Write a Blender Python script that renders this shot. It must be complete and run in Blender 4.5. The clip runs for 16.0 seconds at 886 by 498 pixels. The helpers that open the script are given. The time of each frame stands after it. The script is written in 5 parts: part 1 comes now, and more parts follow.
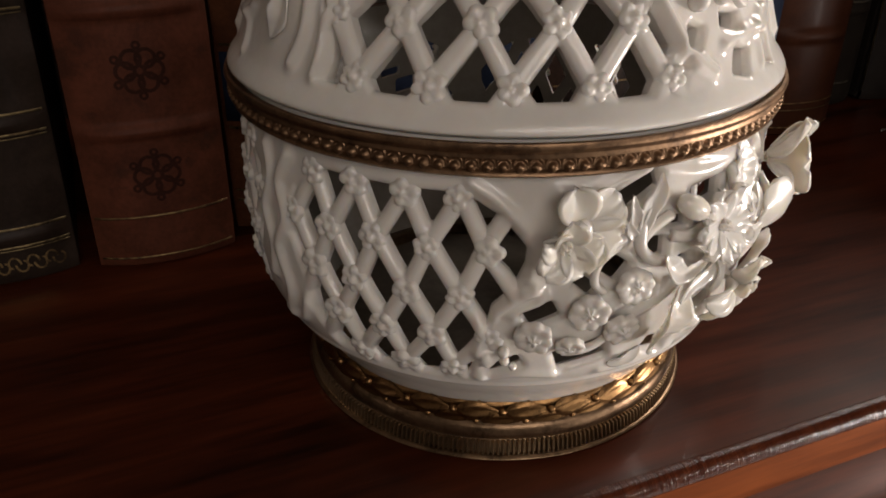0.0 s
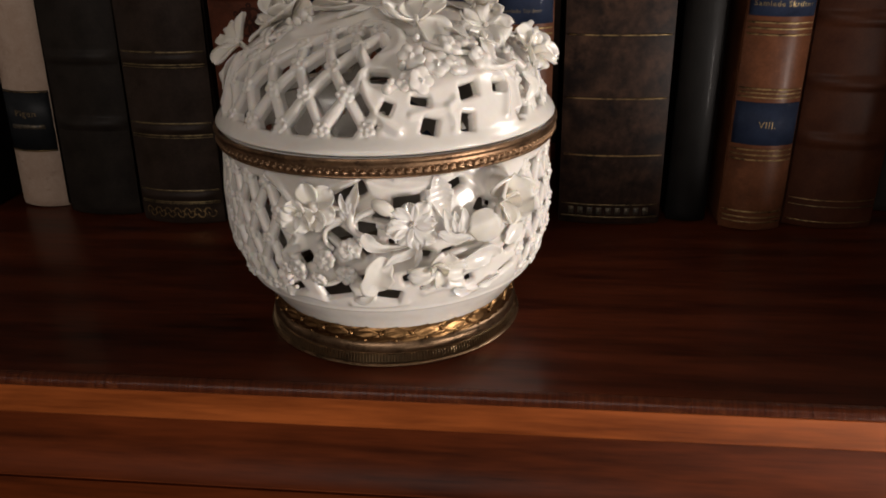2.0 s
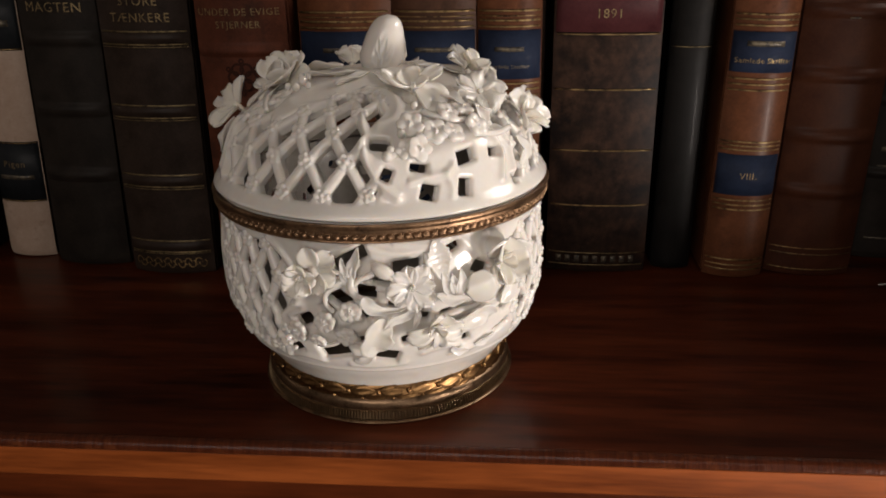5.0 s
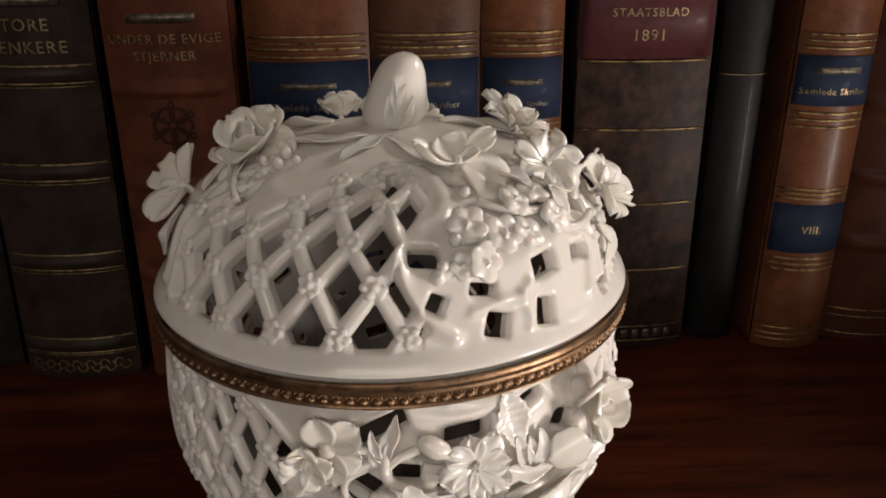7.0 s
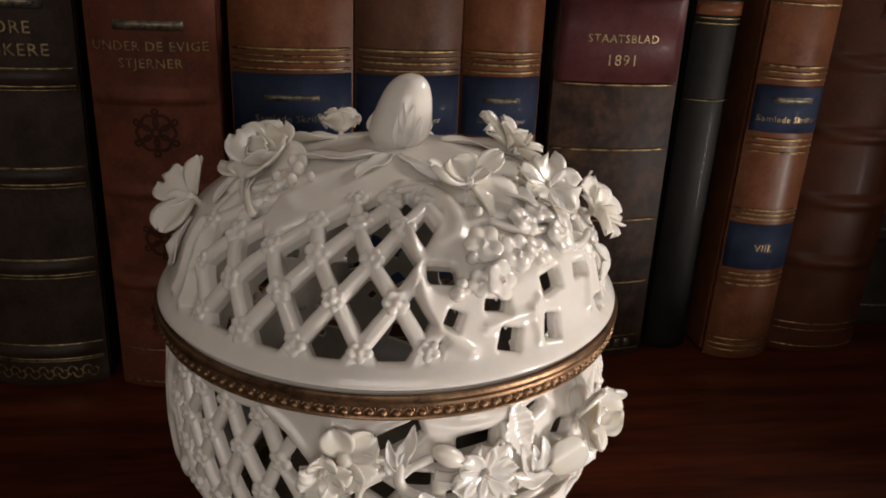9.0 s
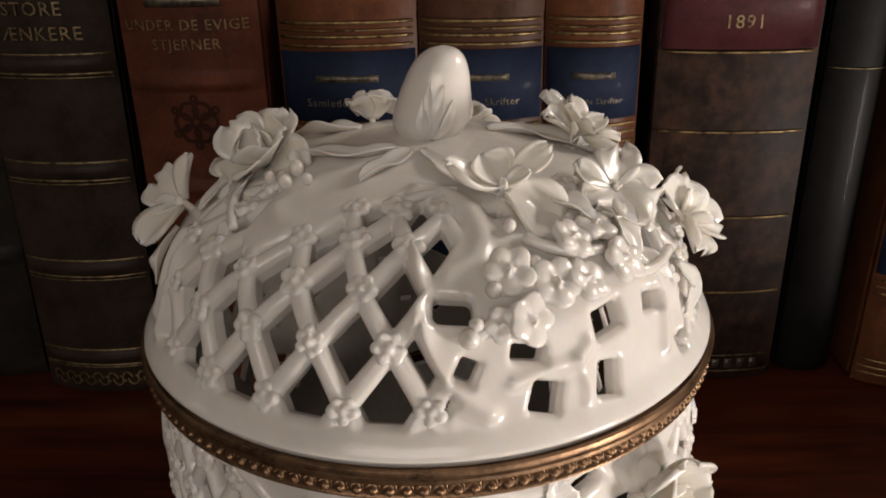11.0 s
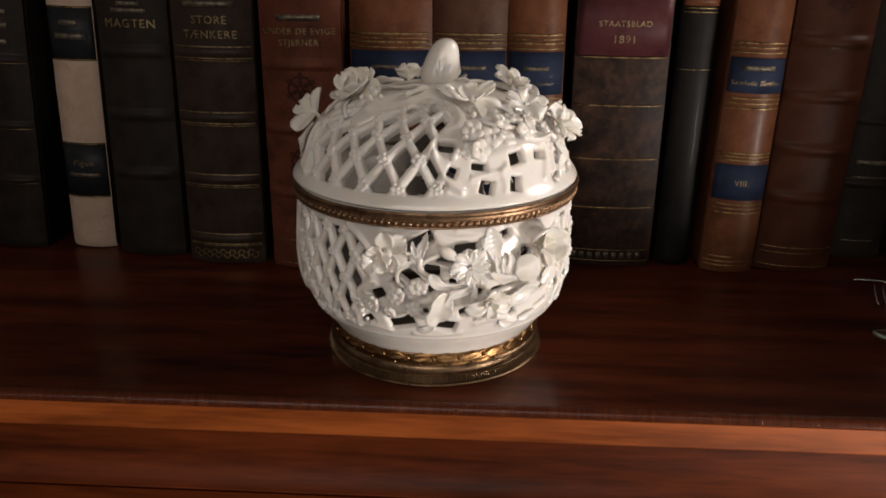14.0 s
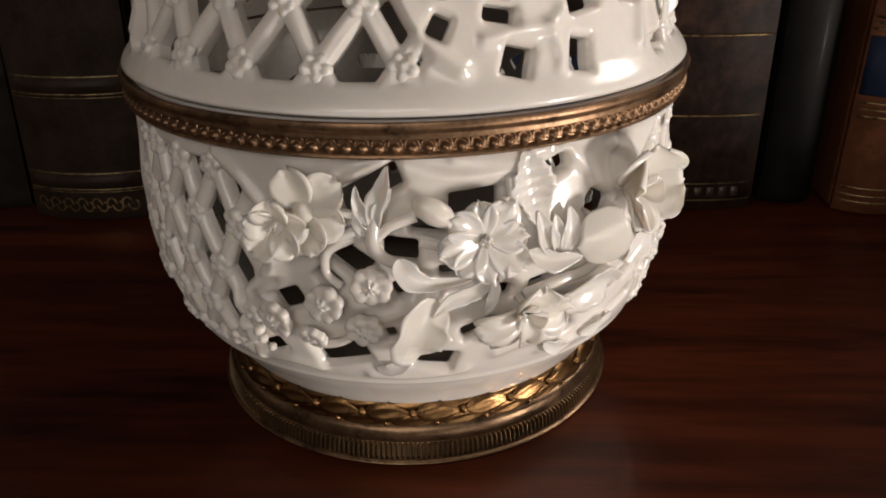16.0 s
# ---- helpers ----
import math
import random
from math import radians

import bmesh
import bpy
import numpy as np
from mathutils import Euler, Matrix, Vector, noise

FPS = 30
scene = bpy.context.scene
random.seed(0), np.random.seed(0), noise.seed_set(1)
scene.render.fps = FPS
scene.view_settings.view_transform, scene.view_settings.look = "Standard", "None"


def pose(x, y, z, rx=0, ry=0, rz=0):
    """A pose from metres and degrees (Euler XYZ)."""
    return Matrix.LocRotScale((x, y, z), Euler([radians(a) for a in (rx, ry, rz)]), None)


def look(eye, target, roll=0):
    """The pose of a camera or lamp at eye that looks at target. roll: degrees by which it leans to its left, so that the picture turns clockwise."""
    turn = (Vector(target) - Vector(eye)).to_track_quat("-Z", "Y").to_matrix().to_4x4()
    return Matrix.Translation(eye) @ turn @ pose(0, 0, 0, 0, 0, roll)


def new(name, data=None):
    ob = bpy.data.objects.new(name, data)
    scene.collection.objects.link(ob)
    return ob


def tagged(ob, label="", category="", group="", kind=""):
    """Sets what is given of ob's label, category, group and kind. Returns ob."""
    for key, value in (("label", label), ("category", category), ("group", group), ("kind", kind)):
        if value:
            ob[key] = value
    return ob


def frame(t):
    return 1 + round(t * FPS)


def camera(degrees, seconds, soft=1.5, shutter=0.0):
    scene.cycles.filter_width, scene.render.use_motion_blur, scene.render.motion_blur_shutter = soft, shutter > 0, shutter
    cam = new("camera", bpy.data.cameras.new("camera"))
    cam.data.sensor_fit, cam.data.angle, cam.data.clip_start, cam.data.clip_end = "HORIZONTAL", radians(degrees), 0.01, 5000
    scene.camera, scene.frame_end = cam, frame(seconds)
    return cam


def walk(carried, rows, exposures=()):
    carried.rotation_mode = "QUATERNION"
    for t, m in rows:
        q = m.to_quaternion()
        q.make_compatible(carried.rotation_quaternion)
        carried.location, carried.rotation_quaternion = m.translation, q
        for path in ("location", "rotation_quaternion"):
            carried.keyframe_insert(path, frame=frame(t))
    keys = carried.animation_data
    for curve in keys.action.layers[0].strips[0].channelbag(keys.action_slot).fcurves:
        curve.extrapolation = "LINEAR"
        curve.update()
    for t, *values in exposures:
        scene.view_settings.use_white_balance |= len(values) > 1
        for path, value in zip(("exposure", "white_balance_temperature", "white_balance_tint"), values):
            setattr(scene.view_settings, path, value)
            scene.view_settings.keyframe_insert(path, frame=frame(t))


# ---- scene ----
# ---- camera and its way ----
cam = camera(56.14, 16.0, 1.8)
PATH = [
    (0, (-0.0955, -0.1894, 0.1421), (0.0583, 0.1776, -0.0680), -0.11),
    (0.5, (-0.0992, -0.2276, 0.1563), (0.0342, 0.1525, -0.0443), -0.38),
    (1, (-0.0736, -0.2957, 0.1773), (0.0074, 0.1043, -0.0125), -0.92),
    (1.5, (0.0063, -0.3373, 0.1826), (0.0054, 0.0766, 0.0061), -1.45),
    (2, (0.0615, -0.3303, 0.1677), (0.0120, 0.0814, -0.0071), -1.37),
    (2.5, (0.0645, -0.2516, 0.1379), (0.0023, 0.1570, -0.0402), -1.51),
    (3, (0.0521, -0.1925, 0.1204), (-0.0124, 0.2124, -0.0651), -1.75),
    (3.5, (0.0446, -0.1921, 0.1197), (-0.0140, 0.2125, -0.0682), -1.68),
    (4, (0.0446, -0.2234, 0.1325), (-0.0064, 0.1850, -0.0493), -1.52),
    (4.5, (0.0467, -0.2844, 0.1635), (0.0026, 0.1287, -0.0094), -1.24),
    (5, (0.0537, -0.3320, 0.1826), (0.0175, 0.0859, 0.0199), -1.05),
    (5.2, (0.0558, -0.3403, 0.1900), (0.0227, 0.0790, 0.0300), -0.99),
    (6.25, (0.0312, -0.2855, 0.1897), (0.0243, 0.1347, 0.0287), -1.24),
    (7.3, (-0.0007, -0.2221, 0.1833), (0.0273, 0.1945, 0.0155), -0.25),
    (7.5, (-0.0036, -0.2241, 0.1851), (0.0333, 0.1918, 0.0171), 0.24),
    (8, (-0.0094, -0.2267, 0.1869), (0.0494, 0.1871, 0.0201), 1.67),
    (8.5, (-0.0137, -0.2295, 0.1894), (0.0575, 0.1834, 0.0252), 2.65),
    (9, (-0.0167, -0.2350, 0.1905), (0.0412, 0.1801, 0.0269), 2.34),
    (9.5, (-0.0174, -0.2345, 0.1913), (0.0125, 0.1819, 0.0231), 1.29),
    (10, (-0.0031, -0.2059, 0.1855), (0.0003, 0.2095, 0.0126), 0.09),
    (10.2, (0.0036, -0.1914, 0.1831), (-0.0026, 0.2230, 0.0079), -0.47),
    (11.25, (0.0147, -0.1878, 0.1817), (-0.0080, 0.2258, 0.0058), -1.32),
    (12.3, (0.0184, -0.2394, 0.1920), (-0.0069, 0.1761, 0.0210), -0.85),
    (12.5, (0.0193, -0.2694, 0.1969), (-0.0056, 0.1476, 0.0294), -0.63),
    (13, (0.0229, -0.3406, 0.2054), (-0.0006, 0.0797, 0.0463), -0.13),
    (13.5, (0.0266, -0.3881, 0.1998), (0.0035, 0.0342, 0.0460), 0.31),
    (14, (0.0260, -0.3912, 0.1920), (0.0024, 0.0305, 0.0366), 0.34),
    (14.5, (0.0239, -0.3565, 0.1801), (-0.0001, 0.0635, 0.0202), 0.03),
    (15, (0.0213, -0.3015, 0.1649), (-0.0014, 0.1134, -0.0079), -0.23),
    (15.5, (0.0187, -0.2468, 0.1441), (-0.0016, 0.1647, -0.0369), -0.63),
    (16, (0.0181, -0.2113, 0.1308), (-0.0007, 0.1955, -0.0607), -0.93),
]
walk(cam, [(t, look(eye, target, roll)) for t, eye, target, roll in PATH],
     [(0.0, 0.12), (1.5, 0.0), (2.5, -0.12), (3.5, -0.2), (4.5, -0.08), (5.2, 0.0), (7.3, -0.04), (10.0, 0.0), (12.5, 0.04), (13.5, 0.07), (14.5, 0.02), (16.0, -0.12)])

# ---- world and light ----
world = bpy.data.worlds.new("world")
scene.world = world
world.use_nodes = True
world.node_tree.nodes["Background"].inputs["Color"].default_value = (1.0, 0.86, 0.7, 1)
world.node_tree.nodes["Background"].inputs["Strength"].default_value = 0.08


def lamp(name, eye, target, size_x, size_y, watts, colour):
    data = bpy.data.lights.new(name, "AREA")
    data.shape, data.size, data.size_y, data.energy, data.color = "RECTANGLE", size_x, size_y, watts, colour
    ob = new(name, data)
    ob.matrix_world = look(eye, target)
    return ob


# two lights stand low in front, under the shelf's height, the second an unseen fill; an unseen added light stands
# beyond the right end of the bookcase, a wide unseen fill behind the camera, a small lamp far to the left
lamp("floor_lamp_light", (0.60, -0.34, -0.08), (0.0, 0.0, 0.07), 0.09, 0.13, 3.7, (1.0, 0.885, 0.81))
# unseen fill added to lighten the jar's front and the shelf face
lamp("low_fill_light", (0.50, -0.80, -0.32), (0.05, 0.0, 0.05), 0.4, 0.3, 1.3, (1.0, 0.90, 0.82))
# unseen light added to put sheen on the shelf and brighten the lid
lamp("back_right_light", (0.72, 0.15, 0.53), (0.05, 0.0, 0.02), 0.26, 0.2, 2.8, (1.0, 0.90, 0.82))
# broad unseen fill, added to lighten what faces the camera
lamp("front_fill_light", (-0.12, -1.25, 0.62), (0.0, 0.0, 0.1), 0.9, 0.6, 5.15, (1.0, 0.885, 0.805))
lamp("wall_lamp_light", (-1.3, -0.15, 0.25), (0.0, 0.0, 0.08), 0.12, 0.2, 0.12, (1.0, 0.88, 0.78))
scene.view_settings.exposure = 0.0


# ---- materials ----
def material(name, low, high, rough=0.5, metal=0.0, scale=40.0, stretch=(1, 1, 1), fine=400.0, bump=0.15, coat=0.0, rough_var=0.12, wear=None, spec=0.5):
    """Two scales of colour variation, uneven gloss and fine relief."""
    m = bpy.data.materials.new(name)
    m.use_nodes = True
    nt = m.node_tree
    b = nt.nodes["Principled BSDF"]
    link = nt.links.new
    co = nt.nodes.new("ShaderNodeTexCoord")
    mp = nt.nodes.new("ShaderNodeMapping")
    mp.inputs["Scale"].default_value = stretch
    link(co.outputs["Object"], mp.inputs["Vector"])
    n1 = nt.nodes.new("ShaderNodeTexNoise")
    n1.inputs["Scale"].default_value, n1.inputs["Detail"].default_value, n1.inputs["Roughness"].default_value = scale, 6, 0.6
    n2 = nt.nodes.new("ShaderNodeTexNoise")
    n2.inputs["Scale"].default_value, n2.inputs["Detail"].default_value = fine, 3
    link(mp.outputs["Vector"], n1.inputs["Vector"])
    link(mp.outputs["Vector"], n2.inputs["Vector"])
    add = nt.nodes.new("ShaderNodeMath")
    add.operation = "MULTIPLY_ADD"
    link(n2.outputs["Fac"], add.inputs[0])
    add.inputs[1].default_value = 0.35
    link(n1.outputs["Fac"], add.inputs[2])
    ramp = nt.nodes.new("ShaderNodeValToRGB")
    ramp.color_ramp.elements[0].position, ramp.color_ramp.elements[0].color = 0.45, (*low, 1)
    ramp.color_ramp.elements[1].position, ramp.color_ramp.elements[1].color = 0.9, (*high, 1)
    link(add.outputs[0], ramp.inputs["Fac"])
    colour = ramp.outputs["Color"]
    if wear:
        worn, amount, wscale = wear
        n3 = nt.nodes.new("ShaderNodeTexNoise")
        n3.inputs["Scale"].default_value, n3.inputs["Detail"].default_value, n3.inputs["Roughness"].default_value = wscale, 8, 0.7
        link(co.outputs["Object"], n3.inputs["Vector"])
        r3 = nt.nodes.new("ShaderNodeValToRGB")
        r3.color_ramp.elements[0].position = 0.62 - 0.2 * amount
        r3.color_ramp.elements[1].position = 0.72 - 0.1 * amount
        link(n3.outputs["Fac"], r3.inputs["Fac"])
        mix = nt.nodes.new("ShaderNodeMix")
        mix.data_type = "RGBA"
        link(r3.outputs["Color"], mix.inputs["Factor"])
        link(colour, mix.inputs["A"])
        mix.inputs["B"].default_value = (*worn, 1)
        colour = mix.outputs["Result"]
    link(colour, b.inputs["Base Color"])
    mr = nt.nodes.new("ShaderNodeMapRange")
    mr.inputs["To Min"].default_value, mr.inputs["To Max"].default_value = max(0.02, rough - rough_var), min(1, rough + rough_var)
    link(n1.outputs["Fac"], mr.inputs["Value"])
    link(mr.outputs["Result"], b.inputs["Roughness"])
    b.inputs["Metallic"].default_value = metal
    b.inputs["Coat Weight"].default_value = coat
    b.inputs["Coat Roughness"].default_value = 0.08
    b.inputs["Specular IOR Level"].default_value = spec
    if bump:
        bp = nt.nodes.new("ShaderNodeBump")
        bp.inputs["Strength"].default_value, bp.inputs["Distance"].default_value = bump, 0.0006
        link(add.outputs[0], bp.inputs["Height"])
        link(bp.outputs["Normal"], b.inputs["Normal"])
    return m


def wood(name, low, high, rough, coat, bump=0.1, spec=0.5):
    """Long grain along x, with darker pores."""
    return material(name, low, high, rough, 0, 9, (0.55, 6, 6), 70, bump, coat, 0.1, None, spec)


porcelain = material("porcelain", (0.72, 0.685, 0.637), (0.795, 0.765, 0.722), 0.20, 0, 75, fine=230, bump=0.45, coat=0.22, rough_var=0.07)
porcelain.node_tree.nodes["Principled BSDF"].inputs["Subsurface Weight"].default_value = 0.22
porcelain.node_tree.nodes["Principled BSDF"].inputs["Subsurface Radius"].default_value = (1.0, 0.7, 0.45)
porcelain.node_tree.nodes["Principled BSDF"].inputs["Subsurface Scale"].default_value = 0.0025
# darker copy of the porcelain: the jar's inner shade is put into its colour
inside_shade = material("shaded_inside", (0.26, 0.235, 0.20), (0.35, 0.32, 0.28), 0.34, 0, 50, fine=400, bump=0.25, coat=0.25)
# floor coloured darker than the inner walls, so that the lower openings look dark
dark_floor = material("dark_inside", (0.10, 0.082, 0.062), (0.19, 0.16, 0.125), 0.7, 0, 50, fine=400, bump=0.2)
biscuit = material("biscuit_porcelain", (0.745, 0.705, 0.635), (0.815, 0.78, 0.715), 0.26, 0, 80, fine=260, bump=0.3, coat=0.35, rough_var=0.06)
biscuit.node_tree.nodes["Principled BSDF"].inputs["Subsurface Weight"].default_value = 0.2
biscuit.node_tree.nodes["Principled BSDF"].inputs["Subsurface Radius"].default_value = (1.0, 0.7, 0.4)
biscuit.node_tree.nodes["Principled BSDF"].inputs["Subsurface Scale"].default_value = 0.003
brass = material("aged_brass", (0.165, 0.098, 0.056), (0.315, 0.195, 0.112), 0.40, 0.9, 120, fine=900, bump=0.3, rough_var=0.12, wear=((0.075, 0.045, 0.028), 0.6, 150))
foot_brass = material("olive_brass", (0.160, 0.101, 0.059), (0.315, 0.206, 0.122), 0.36, 0.92, 120, fine=900, bump=0.3, rough_var=0.12, wear=((0.07, 0.045, 0.026), 0.55, 150))
# brighter than the foot's brass: light caught by the ridges is put into colour
reed_brass = material("bright_brass", (0.22, 0.148, 0.085), (0.40, 0.285, 0.165), 0.33, 0.92, 120, fine=900, bump=0.2, rough_var=0.1)
gilt_brass = material("gilded_brass", (0.20, 0.109, 0.047), (0.41, 0.236, 0.098), 0.36, 1.0, 150, fine=900, bump=0.3, rough_var=0.1, wear=((0.055, 0.03, 0.016), 0.65, 260))
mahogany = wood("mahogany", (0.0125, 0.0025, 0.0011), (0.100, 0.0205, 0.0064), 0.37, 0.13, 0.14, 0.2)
# paler than the shelf top: light on the front is partly in this colour
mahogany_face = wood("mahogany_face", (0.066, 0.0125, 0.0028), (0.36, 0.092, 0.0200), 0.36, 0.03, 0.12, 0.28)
# darker than the face: shade under the shelf's edge is put into this colour
mahogany_rail = wood("mahogany_rail", (0.022, 0.0046, 0.0014), (0.130, 0.0270, 0.0064), 0.44, 0.0, 0.1, 0.12)
mahogany_strip = material("worn_edge_strip", (0.034, 0.0078, 0.0032), (0.085, 0.0210, 0.0078), 0.22, 0, 60, (14, 0.6, 0.6), 200, 0.45, 0.05, 0.10, wear=((0.11, 0.031, 0.011), 0.25, 120), spec=0.18)
plaster = material("plaster", (0.30, 0.26, 0.22), (0.38, 0.335, 0.285), 0.9, 0, 6, fine=120, bump=0.2)
ceiling_paint = material("ceiling_paint", (0.66, 0.63, 0.58), (0.72, 0.69, 0.64), 0.9, 0, 5, fine=90, bump=0.1)
floor_wood = material("floor_wood", (0.12, 0.06, 0.03), (0.22, 0.12, 0.06), 0.45, 0, 8, (0.5, 8, 8), 60, 0.2, 0.1)
back_panel = material("back_panel", (0.030, 0.016, 0.010), (0.065, 0.034, 0.020), 0.7, 0, 8, (9, 9, 0.5), 60, 0.15)
paper = material("page_edges", (0.32, 0.24, 0.15), (0.5, 0.4, 0.27), 0.85, 0, 30, (60, 60, 1), 300, 0.3)
gilt = material("gilt_line", (0.19, 0.125, 0.055), (0.40, 0.28, 0.125), 0.4, 0.8, 300, fine=900, bump=0.2, wear=((0.045, 0.028, 0.016), 0.75, 260))
gilt_dull = material("dull_gilding", (0.16, 0.12, 0.06), (0.34, 0.26, 0.13), 0.42, 0.8, 300, fine=900, bump=0.2, wear=((0.05, 0.035, 0.02), 0.75, 240))
letter_gold = material("letter_gold", (0.22, 0.16, 0.08), (0.36, 0.27, 0.14), 0.4, 0.7, 400, fine=900, bump=0.1, wear=((0.06, 0.04, 0.025), 0.72, 420))
letter_dull = material("dull_letter_gold", (0.10, 0.085, 0.06), (0.20, 0.165, 0.11), 0.45, 0.5, 400, fine=900, bump=0.1, wear=((0.03, 0.03, 0.035), 0.85, 420))


def leather(name, low, high, rough=0.42, worn=None, amount=0.4):
    return material(name, low, high, rough + 0.05, 0, 70, fine=700, bump=0.35, coat=0.01, rough_var=0.12, wear=(worn, amount, 60) if worn else None, spec=0.12)


black_leather = leather("black_leather", (0.0080, 0.0060, 0.0050), (0.0225, 0.0172, 0.0145), 0.42, (0.0346, 0.0267, 0.0208), 0.25)
dark_leather = leather("dark_green_black_leather", (0.0095, 0.0074, 0.0058), (0.0230, 0.0178, 0.0142), 0.48, (0.0239, 0.0171, 0.0130), 0.2)
brown_black = leather("brown_black_leather", (0.0165, 0.0106, 0.0076), (0.0370, 0.0248, 0.0188), 0.4, (0.0360, 0.0240, 0.0170), 0.3)
red_leather = leather("red_brown_cloth", (0.0570, 0.0184, 0.0100), (0.1230, 0.0384, 0.0208), 0.5, (0.0450, 0.0180, 0.0115), 0.4)
tan_leather = leather("brown_calf", (0.0605, 0.0209, 0.0096), (0.1290, 0.0484, 0.0217), 0.34, (0.0645, 0.0242, 0.0121), 0.4)
umber_leather = leather("umber_calf", (0.0400, 0.0175, 0.0104), (0.0830, 0.0390, 0.0232), 0.36, (0.0360, 0.0180, 0.0115), 0.4)
chestnut_leather = leather("chestnut_leather", (0.0310, 0.0096, 0.0048), (0.0600, 0.0205, 0.0095), 0.42, (0.0392, 0.0140, 0.0074), 0.4)
purple_label = leather("dark_red_label_leather", (0.0380, 0.0105, 0.0125), (0.0740, 0.0225, 0.0235), 0.45)
deep_black = leather("deep_black_leather", (0.0028, 0.0024, 0.0022), (0.0080, 0.0070, 0.0062), 0.5, (0.014, 0.011, 0.009), 0.2)
blue_label = leather("blue_label_leather", (0.0085, 0.0125, 0.027), (0.0175, 0.0260, 0.052), 0.62)
black_label = leather("black_label_leather", (0.0080, 0.0096, 0.0112), (0.0200, 0.0216, 0.0240), 0.4)
vellum = leather("cream_vellum", (0.3300, 0.2350, 0.1780), (0.4300, 0.3300, 0.2600), 0.45, (0.2400, 0.1600, 0.1150), 0.4)
marbled = material("marbled_paper", (0.010, 0.0062, 0.0050), (0.066, 0.034, 0.0212), 0.5, 0, 60, (1, 1, 0.8), 300, 0.1, 0.0, 0.1, wear=((0.0080, 0.0052, 0.0048), 1.05, 55), spec=0.1)
blind_stamp = leather("blind_stamp", (0.022, 0.007, 0.004), (0.045, 0.015, 0.009), 0.45)
lens_glass = bpy.data.materials.new("spectacle_glass")
lens_glass.use_nodes = True
gb = lens_glass.node_tree.nodes["Principled BSDF"]
gb.inputs["Transmission Weight"].default_value, gb.inputs["Roughness"].default_value, gb.inputs["IOR"].default_value = 1.0, 0.02, 1.5
gb.inputs["Base Color"].default_value = (0.86, 0.95, 0.91, 1)
ground_glass = material("ground_glass_edge", (0.30, 0.44, 0.38), (0.48, 0.62, 0.55), 0.35, 0, 120, fine=600, bump=0.1)
steel = material("polished_steel", (0.5, 0.5, 0.5), (0.65, 0.64, 0.62), 0.2, 1.0, 200, fine=800, bump=0.1)


# ---- mesh helpers ----
def mesh_ob(name, verts, faces, mat, parent=None, smooth=True, label="", m=None):
    me = bpy.data.meshes.new(name)
    me.from_pydata([tuple(map(float, v)) for v in verts], [], faces)
    me.update()
    if smooth:
        me.polygons.foreach_set("use_smooth", [True] * len(me.polygons))
    me.materials.append(mat)
    return link_part(name, me, parent, label, m)


def link_part(name, me, parent=None, label="", m=None):
    ob = new(name, me)
    if parent is not None:
        ob.parent = parent
    if m is not None:
        ob.matrix_basis = m
    if label:
        tagged(ob, label)
    return ob


def part(name, bm, mat, parent, label="", smooth=True, m=None):
    me = bpy.data.meshes.new(name)
    bmesh.ops.recalc_face_normals(bm, faces=bm.faces)
    bm.to_mesh(me)
    bm.free()
    if smooth:
        me.polygons.foreach_set("use_smooth", [True] * len(me.polygons))
        me.set_sharp_from_angle(angle=radians(38))
    me.materials.append(mat)
    return link_part(name, me, parent, label, m)


def box_bm(x0, x1, y0, y1, z0, z1, bevel=0.0, bm=None):
    bm = bm or bmesh.new()
    vs = [bm.verts.new((x, y, z)) for x in (x0, x1) for y in (y0, y1) for z in (z0, z1)]
    fs = [bm.faces.new([vs[i] for i in f]) for f in ((0, 1, 3, 2), (4, 6, 7, 5), (0, 4, 5, 1), (2, 3, 7, 6), (0, 2, 6, 4), (1, 5, 7, 3))]
    if bevel:
        es = list({e for f in fs for e in f.edges})
        bmesh.ops.bevel(bm, geom=es, offset=bevel, segments=2, affect="EDGES")
    return bm


def extrude_bm(profile, x0, x1, cuts=1):
    """A closed (y, z) profile drawn along x."""
    bm = bmesh.new()
    rows = [[bm.verts.new((x0 + (x1 - x0) * i / cuts, y, z)) for y, z in profile] for i in range(cuts + 1)]
    n = len(profile)
    for a, b in zip(rows, rows[1:]):
        for i in range(n):
            bm.faces.new((a[i], a[(i + 1) % n], b[(i + 1) % n], b[i]))
    bm.faces.new(rows[0])
    bm.faces.new(rows[-1])
    return bm


def revolve(profile, seg=192, closed=True, wave=None):
    """Verts and faces of a (r, z) profile turned round the axis. wave(k, angle) shifts the radius."""
    verts, faces = [], []
    n = len(profile)
    for j in range(seg):
        a = 2 * math.pi * j / seg
        for k, (r, z) in enumerate(profile):
            q = r + (wave(k, j) if wave else 0)
            verts.append((q * math.cos(a), q * math.sin(a), z))
    for j in range(seg):
        j2 = (j + 1) % seg
        for k in range(n if closed else n - 1):
            k2 = (k + 1) % n
            faces.append((j * n + k, j2 * n + k, j2 * n + k2, j * n + k2))
    return verts, faces


